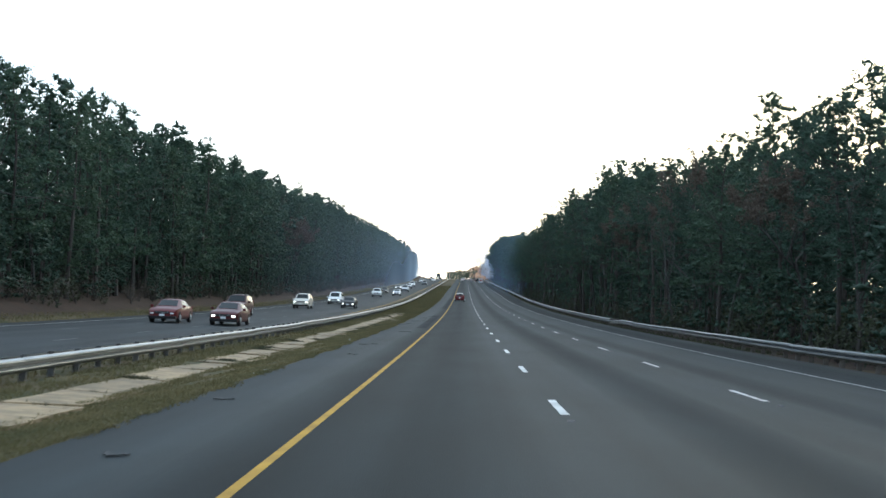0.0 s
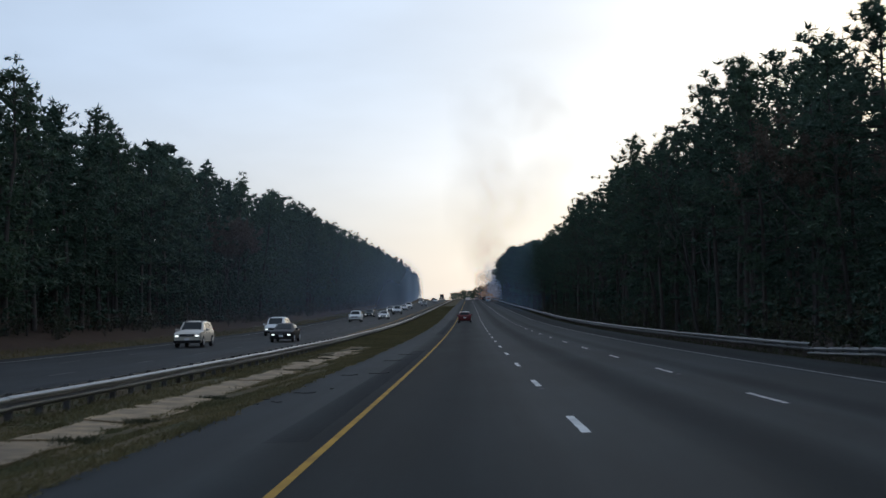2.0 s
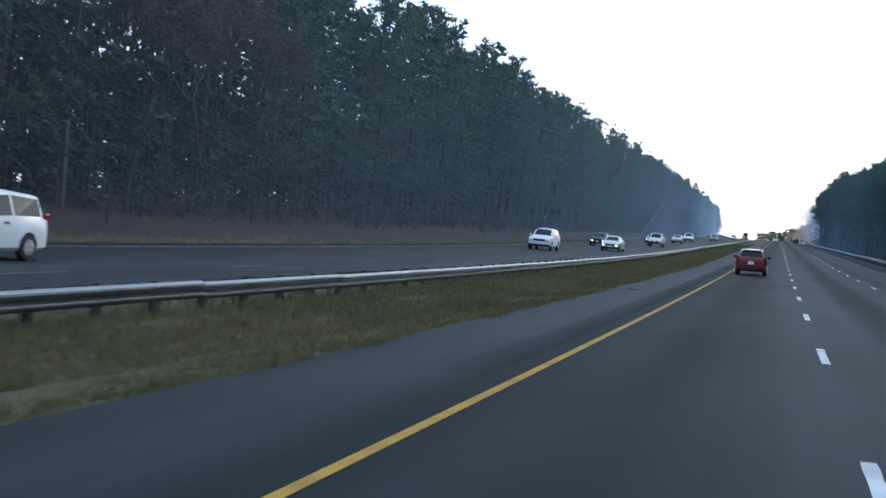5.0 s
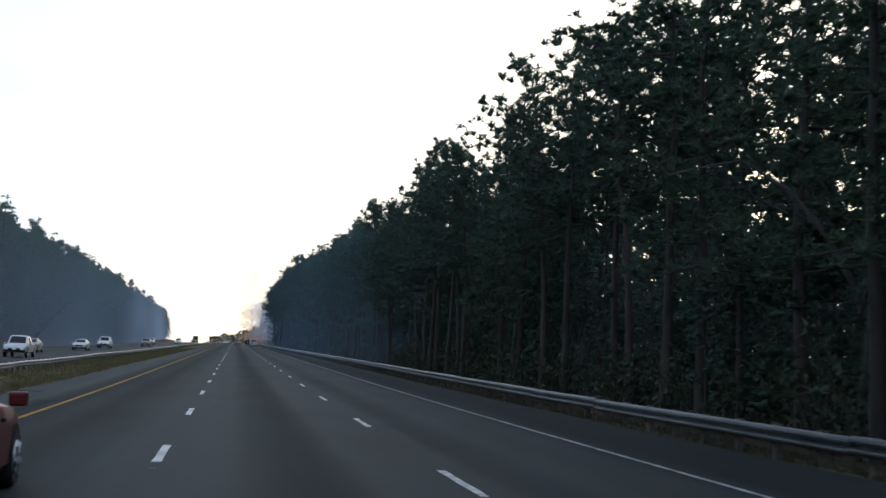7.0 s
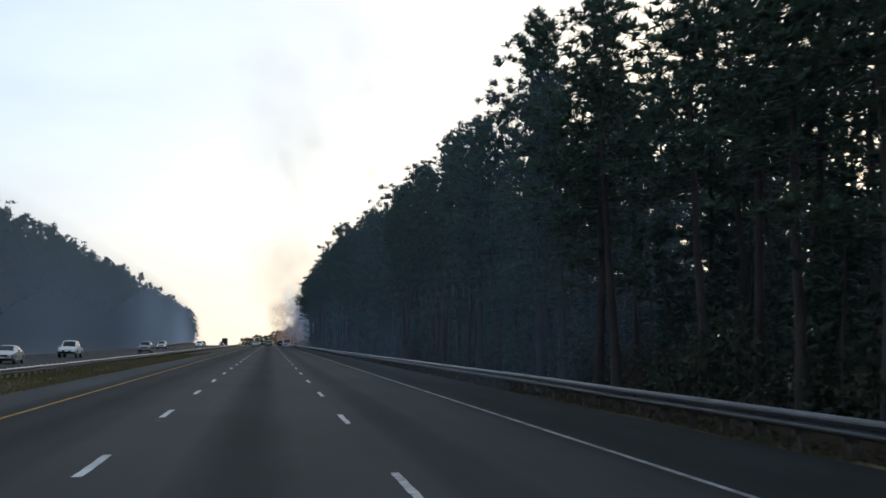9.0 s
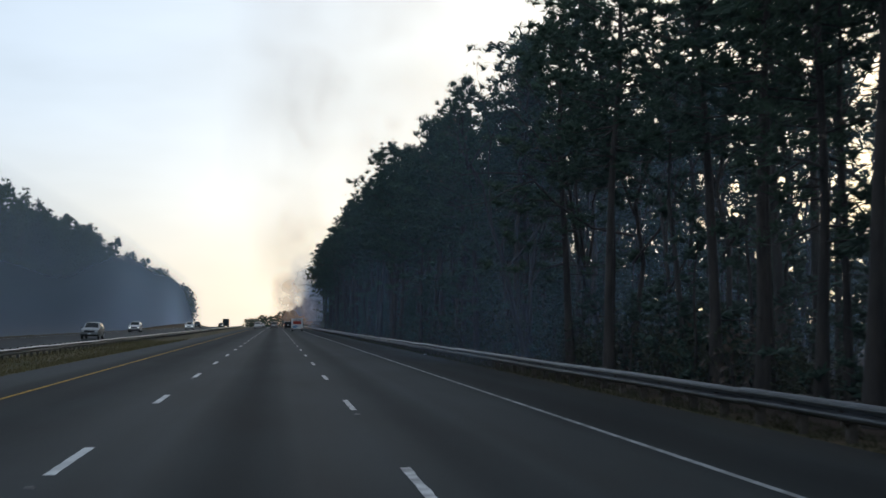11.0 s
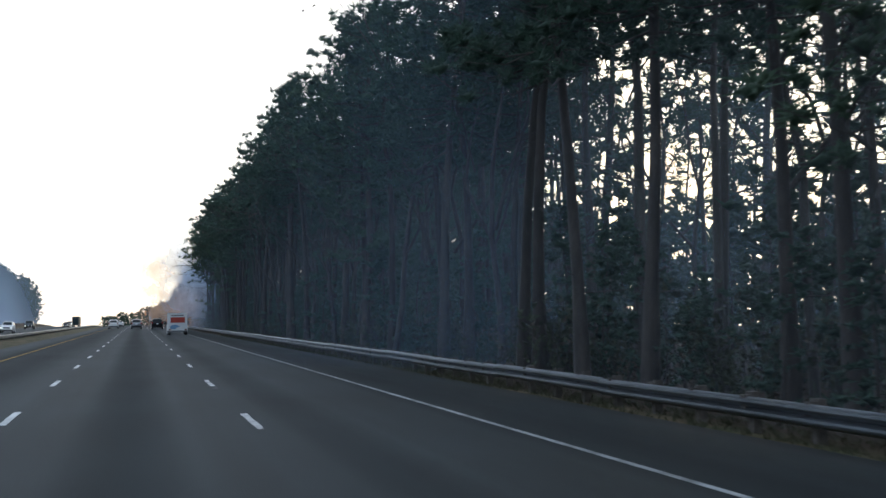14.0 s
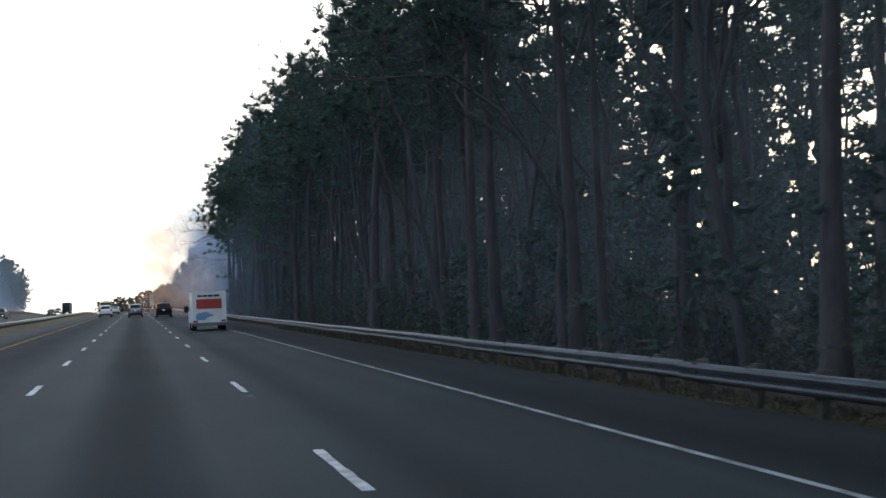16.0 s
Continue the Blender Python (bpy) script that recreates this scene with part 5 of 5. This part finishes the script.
def semi_trailer(at, name="semi_trailer", label="dark tall semi-trailer with a pale roller door", back=GREEN_SIGN):
    t = thing(name, label, "truck", at, "highway traffic")
    part("trailer_box", box("trailer_box", -1.28, 1.28, 0.0, 13.5, 1.15, 4.05, NAVY, 0.03), t, "dark trailer box")
    part("rear_door", box("rear_door", -0.5, 0.5, -0.03, 0.02, 1.25, 3.95, SILVER, 0.01), t, "pale rear door")
    for s in (1, -1):
        part("door_post", box("door_post", s * 0.92 - 0.3, s * 0.92 + 0.3, -0.05, 0.02, 1.2, 4.0, back, 0.02), t, "dark door leaf")
        part("tail_lamp", box("tail_lamp", s * 1.0 - 0.15, s * 1.0 + 0.15, -0.05, 0.02, 0.95, 1.08, TAIL, 0.01), t, "red tail lamp")
    part("underride_bar", box("underride_bar", -1.1, 1.1, 0.0, 0.1, 0.5, 0.62, STEEL_DARK, 0.01), t, "steel bar")
    part("chassis", box("chassis", -0.55, 0.55, 0.1, 13.4, 0.85, 1.14, BLACK, 0.02), t, "black chassis")
    part("tractor_cab", box("tractor_cab", -1.2, 1.2, 14.0, 16.5, 0.9, 3.4, NAVY, 0.2), t, "dark tractor cab")
    add_wheels(t, (1.4, 2.7, 11.0, 15.8), 1.22, 0.5, 0.5)
    return t


# same direction
car("hatchback", "red hatchback with a white roof driving in the fast lane", "hatchback", HATCH, RED, ahead(1.35, 236.0), 0.33, roof=WHITE)
box_truck(ahead(9.6, 570.0) @ Matrix.Diagonal((0.9, 0.95, 0.95, 1)))
car("suv", "silver-grey sport utility vehicle in the middle lane", "suv", SUV, GREY, ahead(5.5, 668.0), 0.37, rack=True)
car("suv", "black sport utility vehicle in the slow lane", "suv", SUV, CARBLACK, ahead(8.8, 652.0), 0.37)
car("suv", "white sport utility vehicle far up the fast lane", "suv", SUV, WHITE, ahead(1.2, 690.0), 0.37, rack=True)
car("sedan", "silver saloon car far up the fast lane", "sedan", SEDAN, SILVER, ahead(1.6, 745.0), 0.33)
semi_trailer(ahead(9.2, 800.0))

# oncoming
car("sedan", "red saloon car on the opposite carriageway", "sedan", SEDAN, RED, coming(-16.3, 80.5, 4.82), 0.33)
car("sedan", "dark red saloon car with lit headlamps on the opposite carriageway", "sedan", SEDAN, DARK_RED, coming(-12.6, 80.7, 4.82), 0.34, lights=True)
car("suv", "maroon sport utility vehicle on the opposite carriageway", "suv", SUV, MAROON, coming(-16.6, 106.0, 4.7), 0.38, rack=True)
car("station_wagon", "sand-silver retro wagon with lit headlamps on the opposite carriageway", "van", SUV, TAN, coming(-16.8, 150.0, 4.7), 0.36, lights=True, rack=True)
car("sedan", "black saloon car with lit headlamps on the opposite carriageway", "sedan", SEDAN, CARBLACK, coming(-12.6, 163.8, 4.82), 0.34, lights=True)
car("minivan", "white minivan with lit headlamps on the opposite carriageway", "van", VAN, WHITE, coming(-16.6, 186.0, 5.08), 0.34, lights=True)
car("suv", "white sport utility vehicle on the opposite carriageway", "suv", SUV, WHITE, coming(-15.8, 262.0, 4.7), 0.37)
car("sedan", "silver saloon car with lit headlamps on the opposite carriageway", "sedan", SEDAN, SILVER, coming(-12.8, 283.0, 4.82), 0.33, lights=True)
car("sedan", "dark saloon car with lit headlamps on the opposite carriageway", "sedan", SEDAN, NAVY, coming(-16.8, 303.0, 4.82), 0.33, lights=True)
car("pickup_truck", "pale pickup truck on the opposite carriageway", "pickup", PICKUP, SILVER, coming(-13.3, 333.0, 5.6), 0.4)
car("sedan", "grey saloon car with lit headlamps on the opposite carriageway", "sedan", SEDAN, GREY, coming(-16.5, 361.0, 4.82), 0.33, lights=True)
car("sedan", "silver saloon car far up the opposite carriageway", "sedan", SEDAN, SILVER, coming(-14.8, 390.0, 4.82), 0.33)
car("pickup_truck", "white pickup truck on the opposite carriageway", "pickup", PICKUP, WHITE, coming(-15.3, 425.0, 5.6), 0.4)
car("suv", "grey sport utility vehicle on the opposite carriageway", "suv", SUV, GREY, coming(-13.0, 484.0, 4.7), 0.37)
car("suv", "silver sport utility vehicle with lit headlamps up the opposite carriageway", "suv", SUV, SILVER, coming(-16.8, 560.0, 4.7), 0.37, lights=True)
car("suv", "white sport utility vehicle with lit headlamps up the opposite carriageway", "suv", SUV, WHITE, coming(-13.4, 640.0, 4.7), 0.37, lights=True)
car("pickup_truck", "dark pickup truck far up the opposite carriageway", "pickup", PICKUP, NAVY, coming(-16.6, 720.0, 5.6), 0.4, lights=True)
car("sedan", "black saloon car far up the opposite carriageway", "sedan", SEDAN, CARBLACK, coming(-12.8, 790.0, 4.82), 0.33, lights=True)
car("suv", "dark sport utility vehicle near the crest of the opposite carriageway", "suv", SUV, GREY, coming(-16.5, 880.0, 4.7), 0.37, lights=True)
semi_trailer(coming(-16.8, 930.0, 16.5), "lorry", "dark lorry near the crest of the opposite carriageway", NAVY)


# ---- debris on the shoulder ----
def tyre_scrap(x, y, length, turn, seed):
    """A torn, curled strip of tyre tread."""
    rng = np.random.default_rng(seed)
    n = 8
    V, F = [], []
    for i in range(n):
        t = i / (n - 1) - 0.5
        z = 0.012 + 0.01 * abs(math.sin(3.1 * t + rng.uniform(0, 0.6)))
        w = min(0.075, 0.15 * length) * (1 - 2.6 * t * t) * rng.uniform(0.45, 1.35)
        cx = 0.05 * math.sin(5 * t + seed) + rng.normal(0, 0.03)
        for dx, dz in ((-w, 0), (w, 0), (w, 0.018), (-w, 0.018)):
            V.append((cx + dx, t * length, z + dz - 0.012))
    for i in range(n - 1):
        b = 4 * i
        for j in range(4):
            F.append((b + j, b + (j + 1) % 4, b + 4 + (j + 1) % 4, b + 4 + j))
    F += [(3, 2, 1, 0), (4 * n - 4, 4 * n - 3, 4 * n - 2, 4 * n - 1)]
    ob = new("tyre_scrap", mesh_of("tyre_scrap", V, F, RUBBER))
    ob.matrix_basis = on_road(x, y, turn, 0.004)
    tagged(ob, "torn black strip of tyre lying on the paved shoulder", "debris", "tyre scraps")


for i, (x, y, ln, a) in enumerate(((-2.0, 25.0, 0.38, 75), (-1.65, 17.0, 0.36, 60), (-1.5, 44.5, 0.34, 95), (-1.9, 53.9, 0.36, 85), (-1.5, 54.5, 0.25, 80), (-1.2, 74.5, 0.7, 80), (-1.8, 105.7, 0.55, 84), (-0.9, 106.3, 0.65, 80),
                                   (-2.0, 96.5, 0.55, 82), (-2.2, 93.3, 0.35, 60), (-2.5, 92.7, 0.14, 80), (-2.55, 94.3, 0.16, 75), (-1.5, 97.9, 0.1, 90), (-1.2, 118.0, 0.7, 85), (-1.0, 126.0, 0.8, 80), (-1.9, 205.0, 0.5, 70), (-2.0, 268.0, 0.8, 80))):
    tyre_scrap(x, y, ln, a, 500 + i)


def paper_scrap(x, y, size, turn, seed):
    """A crumpled pale scrap of paper."""
    rng = np.random.default_rng(seed)
    n = 4
    V = [(size * (i / (n - 1) - 0.5) + rng.normal(0, 0.01), size * 0.6 * (j / (n - 1) - 0.5) + rng.normal(0, 0.01), 0.01 + abs(rng.normal(0, 0.018)) + 0.004 * k) for k in (1, 0) for j in range(n) for i in range(n)]
    q = [(j * n + i, j * n + i + 1, (j + 1) * n + i + 1, (j + 1) * n + i) for j in range(n - 1) for i in range(n - 1)]
    ob = new("paper_scrap", mesh_of("paper_scrap", V[:n * n] + [(a, b, c - 0.004) for a, b, c in V[:n * n]], q + [tuple(n * n + i for i in f[::-1]) for f in q], PLATE))
    ob.matrix_basis = pose(x, y, surface(x, y) + 0.004, 0, 0, turn)
    tagged(ob, "crumpled pale scrap of paper lying at the shoulder's edge", "litter", "roadside litter")


for i, (x, y, s, a) in enumerate(((-2.7, 34.3, 0.17, 20), (-2.8, 32.9, 0.1, 60), (-3.0, 60.5, 0.18, 40), (14.2, 420.0, 0.2, 70))):
    paper_scrap(x, y, s, a, 700 + i)


# ---- smoke of a roadside fire and painted haze ----
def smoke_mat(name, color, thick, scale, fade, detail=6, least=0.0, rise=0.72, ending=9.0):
    """Smoke and painted haze: partly clear, with billows by noise, thinning to nothing at its edges."""
    m = bpy.data.materials.new(name)
    m.use_nodes = True
    t = m.node_tree
    t.nodes.remove(t.nodes["Principled BSDF"])
    tc = t.nodes.new("ShaderNodeTexCoord")
    sep = t.nodes.new("ShaderNodeSeparateXYZ")
    t.links.new(tc.outputs["UV"], sep.inputs[0])

    def math_node(op, a, b=None, c=None, clamp=False):
        n = t.nodes.new("ShaderNodeMath")
        n.operation, n.use_clamp = op, clamp
        for i, v in enumerate((a, b, c)):
            if v is None:
                continue
            if isinstance(v, (int, float)):
                n.inputs[i].default_value = v
            else:
                t.links.new(v, n.inputs[i])
        return n.outputs[0]

    def hump(s):
        return math_node("MULTIPLY", math_node("MULTIPLY", s, math_node("SUBTRACT", 1.0, s)), 4.0)

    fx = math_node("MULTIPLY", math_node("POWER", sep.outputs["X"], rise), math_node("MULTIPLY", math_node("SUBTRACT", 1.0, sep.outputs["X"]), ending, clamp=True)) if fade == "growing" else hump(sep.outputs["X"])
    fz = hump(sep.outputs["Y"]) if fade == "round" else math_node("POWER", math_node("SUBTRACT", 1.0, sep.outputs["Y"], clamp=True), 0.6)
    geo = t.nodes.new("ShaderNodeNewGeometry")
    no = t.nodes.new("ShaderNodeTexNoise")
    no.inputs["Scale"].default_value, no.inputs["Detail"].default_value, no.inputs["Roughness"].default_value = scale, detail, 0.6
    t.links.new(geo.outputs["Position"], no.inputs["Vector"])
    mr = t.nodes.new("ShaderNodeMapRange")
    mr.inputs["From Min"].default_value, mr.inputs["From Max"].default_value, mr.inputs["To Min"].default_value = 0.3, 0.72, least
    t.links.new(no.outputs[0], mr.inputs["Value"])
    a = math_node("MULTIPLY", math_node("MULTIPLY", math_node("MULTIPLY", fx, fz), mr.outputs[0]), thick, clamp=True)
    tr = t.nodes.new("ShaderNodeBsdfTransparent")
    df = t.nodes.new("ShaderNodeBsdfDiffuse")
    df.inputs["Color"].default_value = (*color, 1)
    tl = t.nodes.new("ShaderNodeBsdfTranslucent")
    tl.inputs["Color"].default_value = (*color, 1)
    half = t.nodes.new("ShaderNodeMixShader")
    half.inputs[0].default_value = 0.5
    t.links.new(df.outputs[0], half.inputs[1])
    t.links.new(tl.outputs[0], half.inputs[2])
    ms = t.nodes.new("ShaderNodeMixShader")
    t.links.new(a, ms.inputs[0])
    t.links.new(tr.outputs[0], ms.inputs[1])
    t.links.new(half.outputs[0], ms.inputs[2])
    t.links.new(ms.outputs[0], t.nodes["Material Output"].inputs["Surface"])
    return m


# distance haze of the left wood, painted as a sheet that thickens up the road
HAZE_LEFT = smoke_mat("left_haze_sheet", (0.54, 0.67, 0.88), 1.65, 0.008, "growing", 1, 0.6, 1.05, 2.6)
# next two: windscreen glare over the right wood painted as pale sheets, with thin smoke
HAZE = smoke_mat("smoke_and_glare_veil", (0.62, 0.67, 0.7), 0.17, 0.03, "growing", 3, 0.3)
HAZE_END = smoke_mat("edge_smoke_and_glare_veil", (0.52, 0.65, 0.82), 0.075, 0.02, "growing", 3, 0.45)
# blue distance haze put into a few clear sheets beside the road
HAZE_ACROSS = smoke_mat("verge_haze_sheets", (0.42, 0.64, 0.98), 0.4, 0.015, "growing", 2, 0.6, 0.7)
# smoke near the fire, thickened to paint the blue haze at the wood's far end
HAZE_FIRE = smoke_mat("far_end_smoke_haze", (0.54, 0.66, 0.84), 0.3, 0.02, "growing", 2, 0.5)
BLUE_SMOKE = smoke_mat("blue_smoke", (0.54, 0.68, 0.88), 1.2, 0.14, "round")
PALE_SMOKE = smoke_mat("pale_smoke", (0.60, 0.68, 0.80), 0.4, 0.07, "round")
PINK_SMOKE = smoke_mat("pinkish_brown_smoke", (0.82, 0.45, 0.24), 1.4, 0.11, "round")
GREY_SMOKE = smoke_mat("grey_brown_smoke", (0.50, 0.42, 0.38), 0.42, 0.035, "round", 4)
BROWN_SMOKE = smoke_mat("brown_smoke", (0.62, 0.45, 0.32), 0.3, 0.045, "round")


def drape(name, grid, material):
    """A smoke or haze bank from a grid of points, with coordinates along and up it."""
    nz, nx = len(grid), len(grid[0])
    V = [p for row in grid for p in row]
    F = [(k * nx + i, k * nx + i + 1, (k + 1) * nx + i + 1, (k + 1) * nx + i) for k in range(nz - 1) for i in range(nx - 1)]
    me = mesh_of(name, V, F, material, True)
    uv = me.uv_layers.new(name="along")
    for lp in me.loops:
        k, i = divmod(lp.vertex_index, nx)
        uv.data[lp.index].uv = (i / (nx - 1), k / (nz - 1))
    return me


def bank(parent, name, x0, x1, y, z0, z1, material, bulge, seed):
    """A billowing bank of smoke or painted haze across the view: a bulged, uneven drape."""
    nx, nz = 25, 17
    rng = np.random.default_rng(seed)
    ph = rng.uniform(0, 6.28, 4)
    grid = []
    for k in range(nz):
        v = k / (nz - 1)
        us = [i / (nx - 1) for i in range(nx)]
        grid.append([(x0 + (x1 - x0) * u, y + bulge * (math.sin(5 * u + ph[0]) * math.cos(4 * v + ph[1]) + 0.6 * math.sin(11 * u + 7 * v + ph[2])) - bulge * math.sin(math.pi * u) * 1.5, z0 + (z1 - z0) * v) for u in us])
    return tagged(part(name, drape(name, grid, material), parent), kind="stuff")


def long_bank(parent, name, x, y0, y1, z0, z1, material, bulge, seed):
    """A sheet of smoke and painted haze along a forest edge, following the rise of the road."""
    rng = np.random.default_rng(seed)
    ph = rng.uniform(0, 6.28, 4)
    ys = np.linspace(y0, y1, 60)
    grid = []
    for v in np.linspace(0, 1, 9):
        grid.append([(x(yy) + bulge * (math.sin(0.05 * yy + ph[0]) * math.cos(3 * v + ph[1]) + 0.5 * math.sin(0.13 * yy + 5 * v + ph[2])), yy, float(road_z(yy)) + z0 + (z1 - z0) * v) for yy in ys])
    return tagged(part(name, drape(name, grid, material), parent), kind="stuff")


smoke = thing("smoke", "thin bluish smoke and painted distance haze along the forest edges", "smoke", kind="stuff")
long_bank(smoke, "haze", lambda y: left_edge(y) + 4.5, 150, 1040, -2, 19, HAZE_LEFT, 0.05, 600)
# added veils that lift the dark right wood as glare does
long_bank(smoke, "haze", lambda y: 20.7, 70, 662, -2, 18, HAZE, 0.3, 601)
long_bank(smoke, "haze", lambda y: 28.0, 200, 662, -2, 16, HAZE, 0.3, 602)
long_bank(smoke, "haze", lambda y: 16.2, 300, 690, -2, 24, HAZE_END, 0.2, 603)
long_bank(smoke, "haze", lambda y: 15.8, 585, 690, -2, 22, HAZE_FIRE, 0.2, 604)
for k, yy in enumerate((335, 405, 485)):       # sheets that paint blue distance haze over the verge, deeper the farther one looks along it
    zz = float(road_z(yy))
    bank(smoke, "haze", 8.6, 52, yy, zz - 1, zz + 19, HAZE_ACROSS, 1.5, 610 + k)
plume = thing("smoke_plume", "plume of blue and brown smoke rising from the forest edge", "smoke", kind="stuff")
zp = float(road_z(670))
bank(plume, "billow", 9, 21, 668, zp - 1, zp + 19, BLUE_SMOKE, 0.8, 640)
bank(plume, "billow", 5, 24, 674, zp - 2, zp + 22, PALE_SMOKE, 1.0, 641)
bank(plume, "billow", 4, 19, 692, zp - 1, zp + 16, PINK_SMOKE, 1.5, 646)
bank(plume, "billow", -2, 26, 704, zp + 8, zp + 44, BROWN_SMOKE, 3.0, 642)
bank(plume, "billow", -12, 36, 722, zp + 22, zp + 84, BROWN_SMOKE, 4.0, 643)
bank(plume, "billow", -10, 70, 745, zp + 52, zp + 130, BROWN_SMOKE, 6.0, 644)
bank(plume, "billow", 6, 54, 656, zp + 30, zp + 66, GREY_SMOKE, 3.0, 647)
